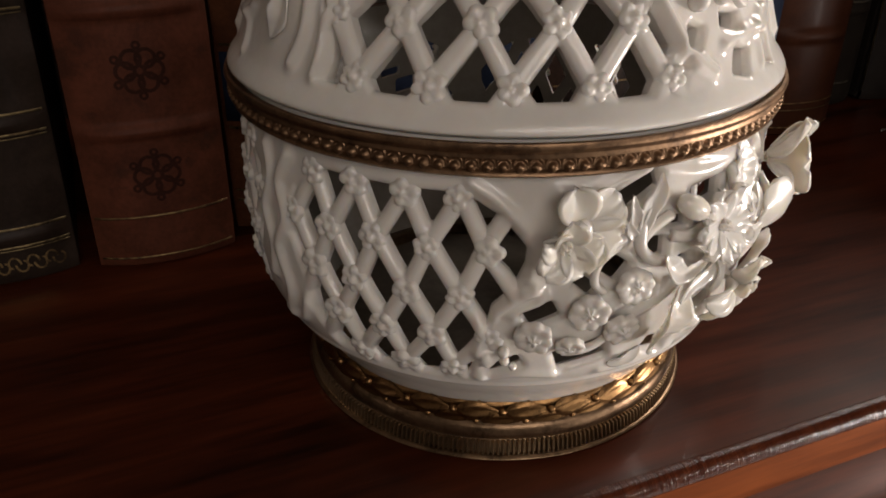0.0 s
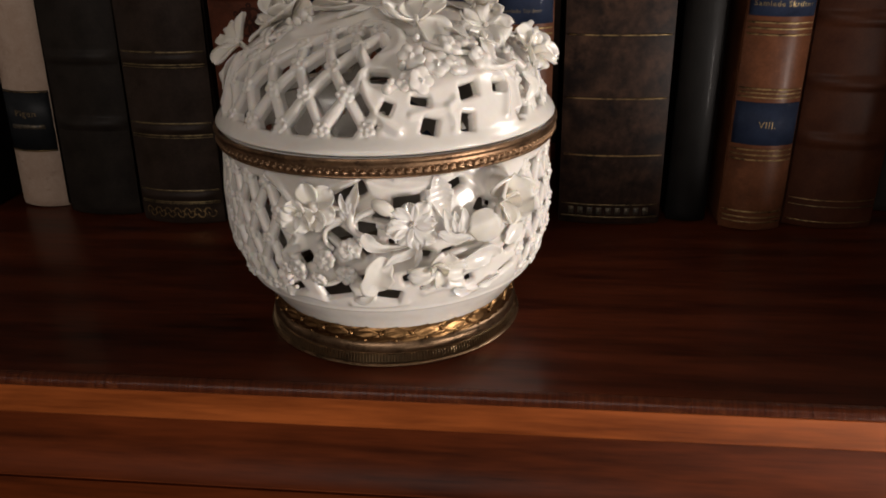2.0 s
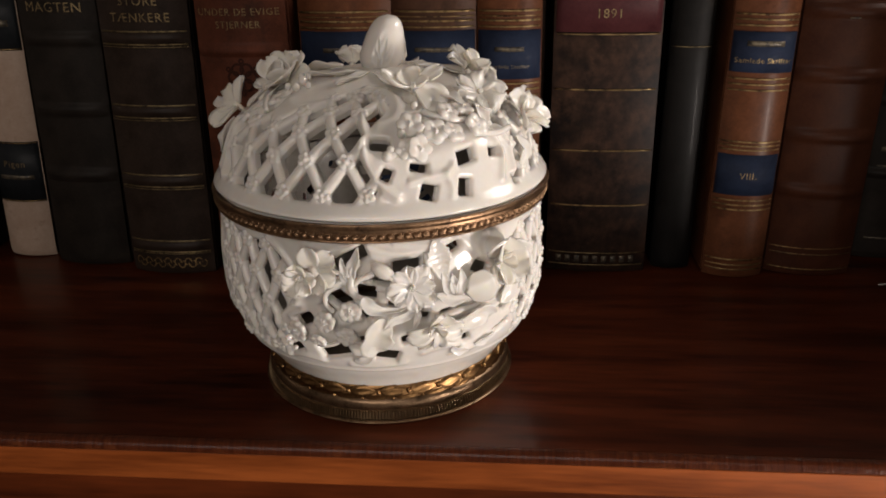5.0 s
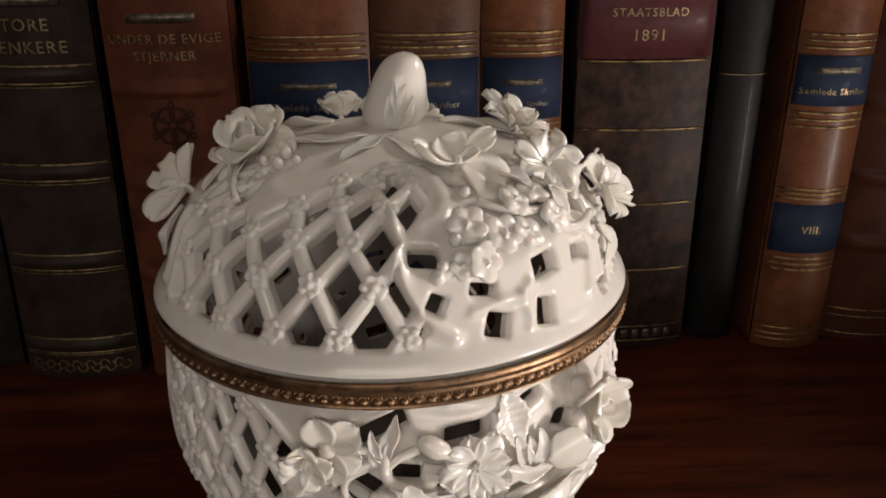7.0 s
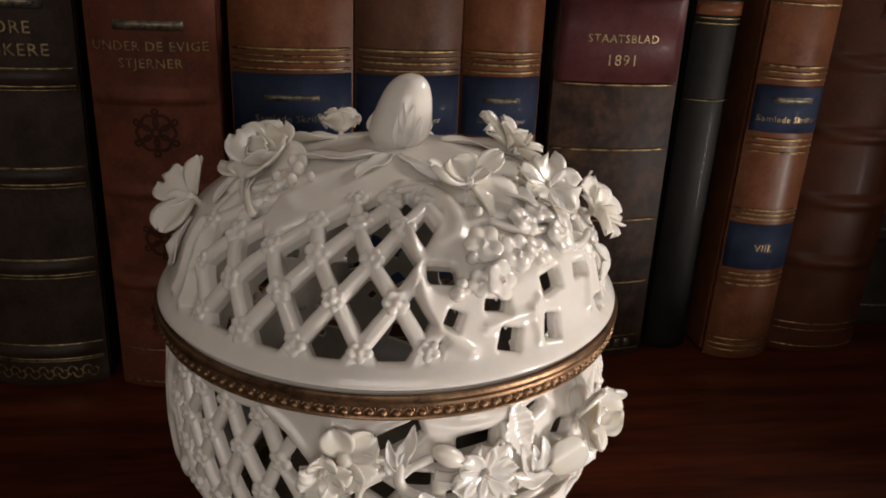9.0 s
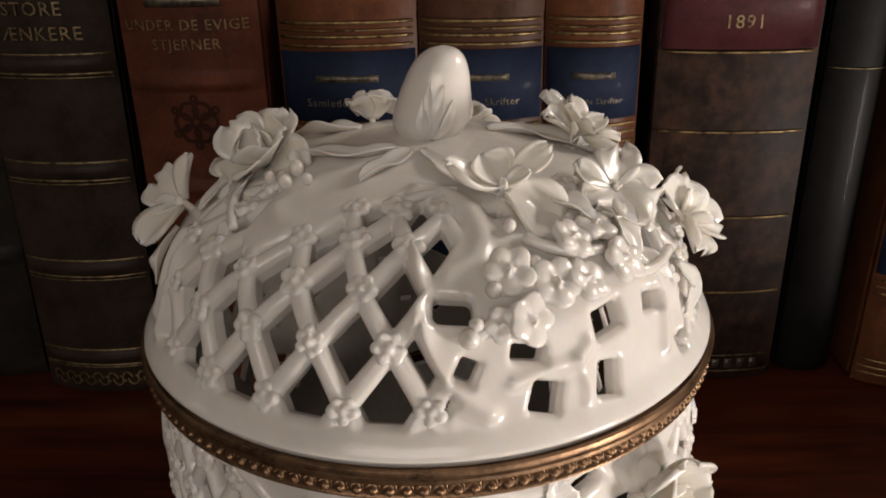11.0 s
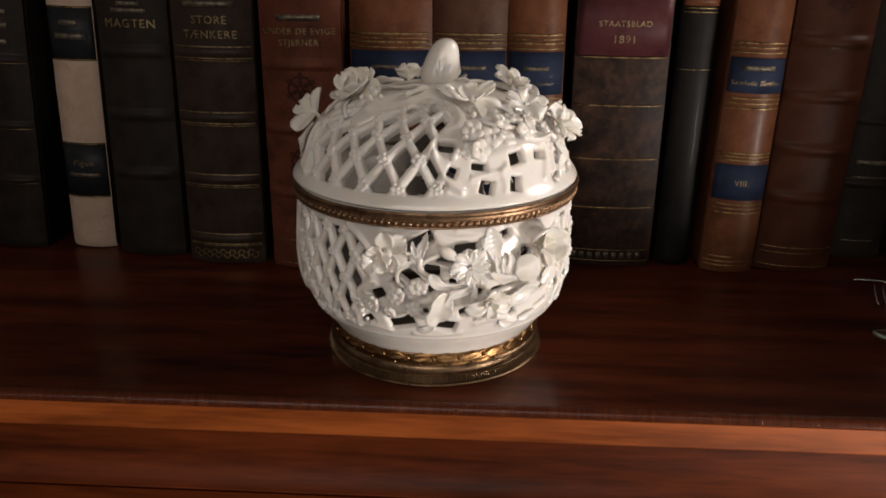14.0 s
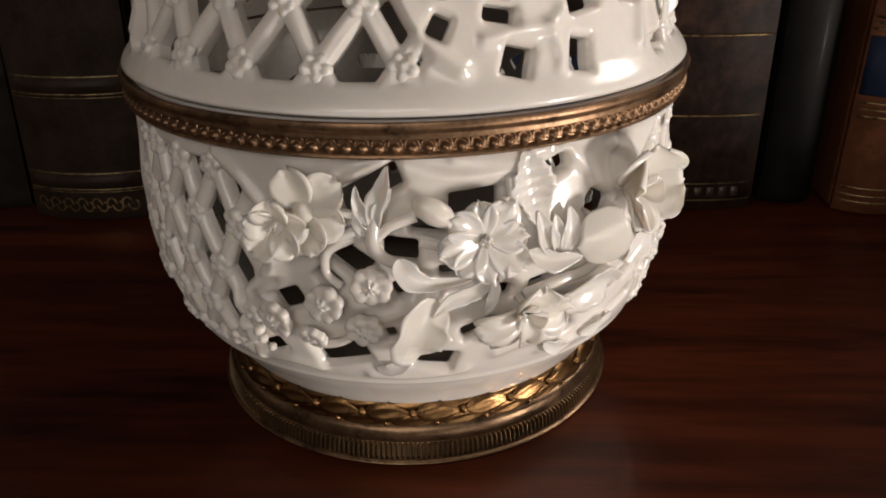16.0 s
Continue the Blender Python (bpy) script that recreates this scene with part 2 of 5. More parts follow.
def ball(r, seg=8, rings=6, squash=(1, 1, 1), at=(0, 0, 0), verts=None, faces=None):
    verts = [] if verts is None else verts
    faces = [] if faces is None else faces
    o = len(verts)
    for i in range(rings + 1):
        f = math.pi * i / rings
        for j in range(seg):
            a = 2 * math.pi * j / seg
            verts.append((at[0] + r * squash[0] * math.sin(f) * math.cos(a), at[1] + r * squash[1] * math.sin(f) * math.sin(a), at[2] + r * squash[2] * math.cos(f)))
    for i in range(rings):
        for j in range(seg):
            j2 = (j + 1) % seg
            faces.append((o + i * seg + j, o + (i + 1) * seg + j, o + (i + 1) * seg + j2, o + i * seg + j2))
    return verts, faces


def empty(name, loc=(0, 0, 0), rz=0.0):
    ob = new(name)
    ob.matrix_basis = pose(*loc, 0, 0, rz)
    ob.empty_display_size = 0.01
    return ob


# ---- the room ----
R0, R1, F0, B1, ZF, ZC = -1.6, 1.6, -2.0, 0.30, -0.95, 1.55


def structure(name, bm, mat, label, smooth=False):
    return tagged(part(name, bm, mat, None, "", smooth), label, name.split("_")[0], kind="structure")


structure("floor", box_bm(R0, R1, F0, B1, ZF - 0.04, ZF), floor_wood, "brown wooden floor of the room")
structure("ceiling", box_bm(R0, R1, F0, B1, ZC, ZC + 0.05), ceiling_paint, "plain off-white painted ceiling")
structure("wall_north", box_bm(R0 - 0.1, R1 + 0.1, B1, B1 + 0.1, ZF, ZC), plaster, "greyish beige plastered wall behind the bookcase")
structure("wall_south", box_bm(R0 - 0.1, R1 + 0.1, F0 - 0.1, F0, ZF, ZC), plaster, "greyish beige plastered wall")
structure("wall_west", box_bm(R0 - 0.1, R0, F0, B1, ZF, ZC), plaster, "greyish beige plastered wall")
structure("wall_east", box_bm(R1, R1 + 0.1, F0, B1, ZF, ZC), plaster, "greyish beige plastered wall")

# ---- the bookcase ----
SX = 0.62
case = tagged(empty("bookcase", (0, 0.1, ZF)), "dark polished mahogany bookcase with a worn front edge", "bookcase")
lift = pose(0, -0.1, -ZF)
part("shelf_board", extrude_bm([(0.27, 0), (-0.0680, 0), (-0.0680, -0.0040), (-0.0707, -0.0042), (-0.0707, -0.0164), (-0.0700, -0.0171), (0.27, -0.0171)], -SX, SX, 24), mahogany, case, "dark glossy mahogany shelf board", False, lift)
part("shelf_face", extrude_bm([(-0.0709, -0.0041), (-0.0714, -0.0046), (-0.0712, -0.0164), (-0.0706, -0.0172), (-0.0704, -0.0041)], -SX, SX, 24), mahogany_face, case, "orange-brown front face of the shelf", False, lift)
part("edge_strip", extrude_bm([(-0.0678, 0.0004), (-0.0694, 0.0004), (-0.0708, -0.0003), (-0.0717, -0.0016), (-0.0721, -0.0033), (-0.0717, -0.0040), (-0.0678, -0.0039)], -SX, SX, 40), mahogany_strip, case, "worn dark moulded edge strip", True, lift)
part("upper_rail", extrude_bm([(-0.0520, -0.0174), (-0.0522, -0.0290), (-0.0530, -0.0380), (-0.0546, -0.0450), (-0.0570, -0.0505), (-0.0600, -0.0545), (-0.0614, -0.0556), (-0.0616, -0.0562), (-0.0610, -0.0567), (-0.035, -0.0567), (-0.035, -0.0174)], -SX, SX, 24), mahogany_rail, case, "hollow-moulded rail under the shelf", True, lift).data.set_sharp_from_angle(angle=radians(30))
part("lower_panel", box_bm(-SX, SX, -0.0600, -0.035, -0.40, -0.0572, 0.0015), mahogany_rail, case, "", False, lift)
part("plinth", box_bm(-SX, SX, -0.055, 0.27, ZF, -0.4005, 0.002), mahogany, case, "", False, lift)
part("carcass", box_bm(-SX, SX, -0.0345, 0.27, -0.40, -0.0176, 0.001), mahogany, case, "", False, lift)
for sx in (-1, 1):
    part("side_panel", box_bm(min(sx * SX, sx * (SX + 0.02)), max(sx * SX, sx * (SX + 0.02)), -0.06, 0.27, ZF, 0.0, 0.001), mahogany, case, "", False, lift)
# unseen upright, added to keep the lamps off the right-hand books
part("shade_panel", box_bm(0.348, 0.366, -0.060, 0.268, 0.0005, 0.205, 0.001), mahogany, case, "", False, lift)
part("back_board", box_bm(-SX, SX, 0.272, 0.29, ZF, 0.32, 0), back_panel, case, "dark brown wooden back board", False, lift)


# ---- books ----
def spine_y(x, w, bulge):
    q = min(1.0, abs(2 * x / w))
    return bulge * q ** 2.3


def spine_patch(w, h0, h1, x0, x1, bulge, out, nx=14, nz=2, thick=0.0005):
    """A thin patch that follows the rounded back between two heights."""
    verts, faces = [], []
    for o in (out + thick, out):
        for k in range(nz + 1):
            for i in range(nx + 1):
                x = x0 + (x1 - x0) * i / nx
                verts.append((x, spine_y(x, w, bulge) - o, h0 + (h1 - h0) * k / nz))
    n = (nx + 1) * (nz + 1)
    for k in range(nz):
        for i in range(nx):
            a = k * (nx + 1) + i
            faces.append((a, a + 1, a + nx + 2, a + nx + 1))
    ring = [i for i in range(nx + 1)] + [k * (nx + 1) + nx for k in range(1, nz + 1)] + [nz * (nx + 1) + i for i in range(nx - 1, -1, -1)] + [k * (nx + 1) for k in range(nz - 1, 0, -1)]
    for a, b in zip(ring, ring[1:] + ring[:1]):
        faces.append((a, n + a, n + b, b))
    return verts, faces


def lettering(body, text, size, x, z, w, bulge, mat, parent, out=0.0009):
    cu = bpy.data.curves.new("letters", "FONT")
    cu.body, cu.size, cu.align_x, cu.resolution_u, cu.extrude = text, size, "CENTER", 2, 0.0
    cu.space_character = 1.12
    tmp = new("letters_tmp", cu)
    me = bpy.data.meshes.new_from_object(tmp.evaluated_get(bpy.context.evaluated_depsgraph_get()))
    bpy.data.objects.remove(tmp)
    me.name = "lettering"
    for v in me.vertices:
        X, Z = v.co.x + x, v.co.y + z
        v.co = (X, spine_y(X, w, bulge) - out, Z)
    me.materials.clear()
    me.materials.append(mat)
    return link_part("lettering", me, parent, "worn gilt lettering")


def book(x, y, w, h, lean, leather_mat, label, depth=0.125, bulge=0.005, bands=(), band_h=0.0028, lines=(), labels=(), texts=(), bars=(), cover=None, cap=0.004, category="book", boards=True):
    """A bound book, its back to the front. bands: raised; lines: (z, thickness, material); labels: (z0, z1, material); texts: (z, size, words); bars: (z, length, height)."""
    tilt = math.sin(radians(abs(lean))) * w / 2
    root = tagged(empty("book", (x, y, 0.0004 + tilt)), label, category, "books on the shelf")
    root.matrix_basis = pose(x, y, 0.0004 + tilt, 0, lean, 0)
    # back
    nz, nx = 90, 16
    zs = sorted(set([h * k / nz for k in range(nz + 1)] + [b + d for b in bands for d in (-band_h, -band_h / 2, 0, band_h / 2, band_h)]))
    verts, faces = [], []
    for z in zs:
        up = max((0.0017 * math.cos(min(1.0, abs(z - b) / band_h) * math.pi / 2) for b in bands), default=0.0)
        e = min(z, h - z)
        cap_in = 0.0012 * max(0.0, 1 - e / cap) ** 2
        wob = 0.00025 * noise.noise((x * 60, z * 45, 3.1))
        for i in range(nx + 1):
            X = -w / 2 + w * i / nx
            side = max(0.0, 1 - abs(2 * X / w) ** 6)
            verts.append((X, spine_y(X, w, bulge) - up * side + cap_in + wob, z))
    m = nx + 1
    for k in range(len(zs) - 1):
        for i in range(nx):
            a = k * m + i
            faces.append((a, a + 1, a + m + 1, a + m))
    o = len(verts)
    for z in (zs[0], zs[-1]):
        for i in range(m):
            X = -w / 2 + w * i / nx
            verts.append((X, bulge + 0.003, z))
    top = (len(zs) - 1) * m
    for i in range(nx):
        faces.append((i, o + i, o + i + 1, i + 1))
        faces.append((top + i, top + i + 1, o + m + i + 1, o + m + i))
    back = mesh_ob("spine", verts, faces, leather_mat, root)
    back.data.set_sharp_from_angle(angle=radians(50))
    if boards:
        for sx in (-1, 1):
            part("cover_board", box_bm(min(sx * w / 2, sx * (w / 2 - 0.003)), max(sx * w / 2, sx * (w / 2 - 0.003)), bulge + 0.0031, depth, 0, h, 0.0009), cover or leather_mat, root)
        part("page_block", box_bm(-w / 2 + 0.0032, w / 2 - 0.0032, bulge + 0.0035, depth - 0.004, 0.003, h - 0.004), paper, root, "yellowed page block", False)
    for z0, z1, mat in labels:
        v, f = spine_patch(w, z0, z1, -w / 2 * 0.97, w / 2 * 0.97, bulge, 0.0002)
        mesh_ob("title_label", v, f, mat, root, True, "leather label on the spine")
    for z, th, mat in lines:
        v, f = spine_patch(w, z - th / 2, z + th / 2, -w / 2 * 0.95, w / 2 * 0.95, bulge, 0.0008 if any(a - 0.001 <= z <= b + 0.001 for a, b, _ in labels) else 0.0004, nz=1, thick=0.0003)
        mesh_ob("gilt_line", v, f, mat, root)
    for z, size, words in texts:
        lettering(back, words, size, 0, z, w, bulge, letter_gold, root)
    for z, length, bh in bars:
        v, f = spine_patch(w, z, z + bh, -length / 2, length / 2, bulge, 0.0008, nx=6, nz=1, thick=0.0002)
        mesh_ob("lettering_bar", v, f, letter_dull, root, True, "dull gilt bar in place of lettering")
    return root


def double(zs, gap=0.0016, th=0.0006, mat=None):
    return [(z + d, th, mat or gilt) for z in zs for d in (-gap / 2, gap / 2)]


def ornament(root, w, bulge, z, size, mat, spokes=6):
    """A small blind-stamped rosette on the back of a book."""
    for k in range(spokes):
        a = 2 * math.pi * k / spokes
        for rr, rad, hole in ((0.50, 0.40, 0.66), (0.92, 0.17, 0.35)):
            bm = bmesh.new()
            a2 = a + (math.pi / spokes if rr > 0.9 else 0)
            cx, cz = size * rr * math.cos(a2), size * rr * math.sin(a2)
            n = 16
            outer = [bm.verts.new((cx + size * rad * math.cos(2 * math.pi * i / n), 0, z + cz + size * rad * math.sin(2 * math.pi * i / n))) for i in range(n)]
            inner = [bm.verts.new((cx + size * rad * hole * math.cos(2 * math.pi * i / n), 0, z + cz + size * rad * hole * math.sin(2 * math.pi * i / n))) for i in range(n)]
            for i in range(n):
                bm.faces.new((outer[i], outer[(i + 1) % n], inner[(i + 1) % n], inner[i]))
            for v in bm.verts:
                v.co.y = spine_y(v.co.x, w, bulge) - 0.0005 - 0.00005 * k
            part("stamped_ring", bm, mat, root)


def foot_tooling(root, w, bulge, z0, z1, mat):
    """A band of scrolled gilt tooling at the foot of the back."""
    bm = bmesh.new()
    n = 7
    for k in range(n):
        cx = -w * 0.42 + w * 0.84 * (k + 0.5) / n
        rad = (z1 - z0) * 0.42
        for dx, ph in ((-rad * 0.45, 0), (rad * 0.45, math.pi)):
            pts = []
            for i in range(15):
                a = ph + i / 14 * 4.6
                q = rad * (1 - 0.05 * i)
                pts.append((cx + dx + q * 0.7 * math.cos(a), (z0 + z1) / 2 + q * math.sin(a)))
            for (ax, az), (bx, bz) in zip(pts, pts[1:]):
                L = math.hypot(bx - ax, bz - az) or 1
                px_, pz_ = -(bz - az) / L * 0.00035, (bx - ax) / L * 0.00035
                bm.faces.new([bm.verts.new(p) for p in ((ax + px_, 0, az + pz_), (bx + px_, 0, bz + pz_), (bx - px_, 0, bz - pz_), (ax - px_, 0, az - pz_))])
    for v in bm.verts:
        v.co.y = spine_y(v.co.x, w, bulge) - 0.0007
    return part("gilt_tooling", bm, mat, root, "scrolled gilt tooling at the foot")


book(-0.3270, 0.104, 0.038, 0.178, 2.4, tan_leather, "tan leather book with gilt lines at the foot", lines=double([0.012, 0.02]), bands=(0.04, 0.075, 0.11))
book(-0.2845, 0.1090, 0.037, 0.182, 3.2, black_leather, "worn black leather book with raised bands", bands=(0.0461, 0.0818, 0.1228), lines=[(z, 0.0004, gilt_dull) for z in (0.0440, 0.0797, 0.1207)], bars=[(0.1320, 0.018, 0.0032), (0.1415, 0.020, 0.0034), (0.1500, 0.02, 0.0028)])
b = book(-0.2356, 0.1140, 0.0285, 0.187, 1.9, vellum, "cream vellum book with two black labels", bulge=0.0045, labels=[(0.1224, 0.1547, black_label), (0.0348, 0.0707, black_label)],
         lines=[(0.1230, 0.0006, gilt), (0.1541, 0.0006, gilt), (0.0354, 0.0006, gilt), (0.0701, 0.0006, gilt)], texts=[(0.0558, 0.0054, "Pigen")], bars=[(0.1432, 0.011, 0.0034), (0.1352, 0.019, 0.0034), (0.0485, 0.02, 0.0024)], cover=dark_leather)
book(-0.1912, 0.1020, 0.0430, 0.180, 1.5, dark_leather, "plain dark leather book with gilt title", bands=(0.0543, 0.0917, 0.1296), band_h=0.004, texts=[(0.1436, 0.0070, "MAGTEN")], bars=[(0.1519, 0.021, 0.0026), (0.1558, 0.014, 0.0026)])
b = book(-0.1382, 0.0908, 0.0478, 0.190, 0.85, brown_black, "black half-leather book with raised bands and gilt tooling", bulge=0.0055, bands=(0.0166, 0.0548, 0.0929, 0.1311, 0.1680), band_h=0.0036,
         lines=double([0.0166, 0.0548, 0.0929, 0.1311, 0.1680], 0.0066, 0.0008, gilt_dull) + [(z, 0.0004, gilt_dull) for z in (0.0502, 0.0883, 0.1265, 0.0123)], texts=[(0.1474, 0.0064, "STORE"), (0.1393, 0.0064, "TÆNKERE")], bars=[(0.1564, 0.030, 0.0036)])
foot_tooling(b, 0.0478, 0.0055, 0.0028, 0.0112, gilt)
b = book(-0.0840, 0.0868, 0.0470, 0.192, 0.1, red_leather, "reddish-brown cloth book with gilt title and stamped rosettes", bulge=0.006, bands=(0.0487, 0.0880, 0.1250, 0.1660), band_h=0.003, lines=[(0.0188, 0.0006, gilt), (0.0035, 0.0005, gilt)],
         texts=[(0.1427, 0.0049, "UNDER DE EVIGE"), (0.1365, 0.0049, "STJERNER")], bars=[(0.1503, 0.025, 0.0032)])
for z in (0.1120, 0.0690, 0.0335):
    ornament(b, 0.047, 0.006, z, 0.0088, blind_stamp)
SET_LINES = [(0.1425, 0.0010, gilt), (0.1400, 0.0005, gilt), (0.1378, 0.0010, gilt), (0.1348, 0.0008, gilt), (0.1062, 0.0008, gilt), (0.1032, 0.0010, gilt), (0.1000, 0.0006, gilt), (0.1660, 0.001, gilt), (0.012, 0.001, gilt), (0.016, 0.0006, gilt)]
for x, w, mat, lab in ((-0.0330, 0.0485, tan_leather, "brown calf"), (0.0134, 0.0432, umber_leather, "dark umber calf"), (0.0520, 0.0330, tan_leather, "worn brown calf")):
    b = book(x, 0.0990, w, 0.180, 0.0, mat, lab + " book of a set with a blue label", bulge=0.0065, lines=SET_LINES + [(0.0705, 0.001, gilt), (0.0405, 0.001, gilt)], labels=[(0.1085, 0.1330, blue_label), (0.043, 0.068, blue_label)], bars=[(0.1225, w * 0.45, 0.0022)])
    lettering(b, "Samlede Skrifter", w * 0.082, 0, 0.1140, w, 0.0065, letter_dull, b)
b = book(0.1012, 0.1030, 0.0545, 0.192, 0.35, marbled, "dark brown marbled book with a wine-red label and thin gilt lines", bulge=0.004, lines=[(z, 0.0007, gilt) for z in (0.0392, 0.0697, 0.1020, 0.1300, 0.1660)] + [(0.0045, 0.0006, gilt_dull), (0.0115, 0.0006, gilt_dull)], labels=[(0.1310, 0.1655, purple_label)],
         texts=[(0.1474, 0.0047, "STAATSBLAD"), (0.1381, 0.0064, "1891")])
for k in range(9):
    v, f = spine_patch(0.0545, 0.0060, 0.0100, -0.0221 + k * 0.0050, -0.0192 + k * 0.0050, 0.004, 0.0006, nx=2, nz=1, thick=0.0002)
    mesh_ob("gilt_tooling", v, f, letter_dull, b)
book(0.1438, 0.1095, 0.0210, 0.1670, 0.8, deep_black, "thin black book with a worn tan head band", bulge=0.004, labels=[(0.1588, 0.1645, tan_leather)], lines=double([0.1564], 0.0022) + [(0.1227, 0.0004, gilt_dull)])
b = book(0.1756, 0.0975, 0.0318, 0.1725, 1.35, tan_leather, "brown calf book with blue labels and gilt lines", bulge=0.006, labels=[(0.1111, 0.1311, blue_label), (0.0470, 0.0688, blue_label)],
         lines=[(z, 0.0008, gilt) for z in (0.1648, 0.1393, 0.1368, 0.1340, 0.1079, 0.1051, 0.1022, 0.0756, 0.0736, 0.0714, 0.0442, 0.0416, 0.0390, 0.0106, 0.0075, 0.0049)], texts=[(0.1158, 0.0037, "Samlede Skrifter"), (0.0560, 0.0048, "VIII.")], bars=[(0.1240, 0.018, 0.0026)])
b = book(0.2168, 0.1015, 0.0455, 0.190, 1.45, chestnut_leather, "chestnut brown leather book with raised bands", bulge=0.0065, bands=(0.0478, 0.0775, 0.1084, 0.1399), band_h=0.0038, lines=[(0.0158, 0.0005, gilt), (0.0124, 0.0004, gilt_dull), (0.0038, 0.0005, gilt)], bars=[(0.1365, 0.005, 0.0006)])
ornament(b, 0.0455, 0.0065, 0.1640, 0.0080, blind_stamp)
book(0.2640, 0.1290, 0.0360, 0.182, 1.5, dark_leather, "dark green-black book in shadow", bands=(0.05, 0.09), bars=[(0.0625, 0.02, 0.0028), (0.054, 0.022, 0.001), (0.012, 0.02, 0.001)])
book(0.3040, 0.1250, 0.0340, 0.178, 1.5, black_leather, "black leather book in shadow", bands=(0.05, 0.09))


# ---- the porcelain jar ----
class Profile:
    """A turned outline, bottom to top, with its length in millimetres."""

    def __init__(self, pts, n=600):
        p = np.array(pts, float)
        k = np.linspace(0, len(p) - 1, n)
        i = np.clip(k.astype(int), 0, len(p) - 2)
        f = (k - i)[:, None]
        a, b, c, d = p[np.maximum(i - 1, 0)], p[i], p[i + 1], p[np.minimum(i + 2, len(p) - 1)]
        q = 0.5 * (2 * b + (c - a) * f + (2 * a - 5 * b + 4 * c - d) * f ** 2 + (3 * b - a - 3 * c + d) * f ** 3)
        self.r, self.z = q[:, 0], q[:, 1]
        step = np.hypot(np.diff(self.r), np.diff(self.z))
        self.s = np.concatenate([[0], np.cumsum(step)])
        tr, tz = np.gradient(self.r, self.s), np.gradient(self.z, self.s)
        ln = np.hypot(tr, tz)
        self.nr, self.nz = tz / ln, -tr / ln

    def at(self, s):
        g = lambda v: np.interp(s, self.s, v)
        return g(self.r), g(self.z), g(self.nr), g(self.nz)

    def of_z(self, z):
        return float(np.interp(z, self.z, self.s))

    def point(self, th, z, lift=0.0):
        """A place over the surface, in metres."""
        r, zz, nr, nz = self.at(self.of_z(z))
        r, zz, a = r + nr * lift, zz + nz * lift, radians(th)
        return Vector((r * math.cos(a), r * math.sin(a), zz)) / 1000

    def seat(self, th, z, lift=0.0, lean_up=0.0, lean_side=0.0, turn=0.0):
        """A pose on the surface: z outwards, y up the wall, x to the right. The leans tip it, in degrees."""
        r, zz, nr, nz = self.at(self.of_z(z))
        a = radians(th)
        n = Vector((nr * math.cos(a), nr * math.sin(a), nz)).normalized()
        x = Vector((-math.sin(a), math.cos(a), 0))
        y = n.cross(x)
        m = Matrix((x, y, n)).transposed().to_4x4()
        m.translation = self.point(th, z, lift)
        return m @ pose(0, 0, 0, -lean_up, lean_side, 0) @ pose(0, 0, 0, 0, 0, turn)


BODY = Profile([(48.6, 12), (51.4, 16), (54.3, 20), (58.3, 25), (61.8, 30), (64.1, 35), (65.6, 40), (66.5, 46), (66.9, 53), (66.8, 60), (66.4, 66), (65.9, 72), (65.3, 80), (65.6, 84), (66.4, 88.2)])
LID = Profile([(67.3, 88.9), (68.1, 89.8), (67.2, 91.7), (65.1, 94.4), (63.7, 97.5), (62.5, 101.2), (61.2, 105.5), (59.2, 109.9), (55.8, 114.4), (49.6, 119.0), (42.6, 122.6), (32.4, 126.6), (22.2, 129.2), (12.0, 131.0), (4.0, 131.7)])


def wrap(a):
    return (a + 180.0) % 360.0 - 180.0


def near(TH, S, th, s, r, reach):
    """Grid points within reach of a place, with their distances along and across."""
    dx, dy = np.radians(wrap(TH - th)) * r, S - s
    return (np.abs(dx) < reach) & (np.abs(dy) < reach), dx, dy


def polygon_sd(x, y, poly):
    d = np.full(x.shape, 1e9)
    inside = np.zeros(x.shape, bool)
    for (ax, ay), (bx, by) in zip(poly, poly[1:] + poly[:1]):
        ex, ey = bx - ax, by - ay
        t = np.clip(((x - ax) * ex + (y - ay) * ey) / (ex * ex + ey * ey + 1e-12), 0, 1)
        d = np.minimum(d, np.hypot(x - ax - t * ex, y - ay - t * ey))
        cross = (ay > y) != (by > y)
        inside ^= cross & (x < ex * (y - ay) / (ey + 1e-12) + ax)
    return np.where(inside, -d, d)


def segment_d(x, y, a, b):
    ex, ey = b[0] - a[0], b[1] - a[1]
    t = np.clip(((x - a[0]) * ex + (y - a[1]) * ey) / (ex * ex + ey * ey + 1e-12), 0, 1)
    return np.hypot(x - a[0] - t * ex, y - a[1] - t * ey)


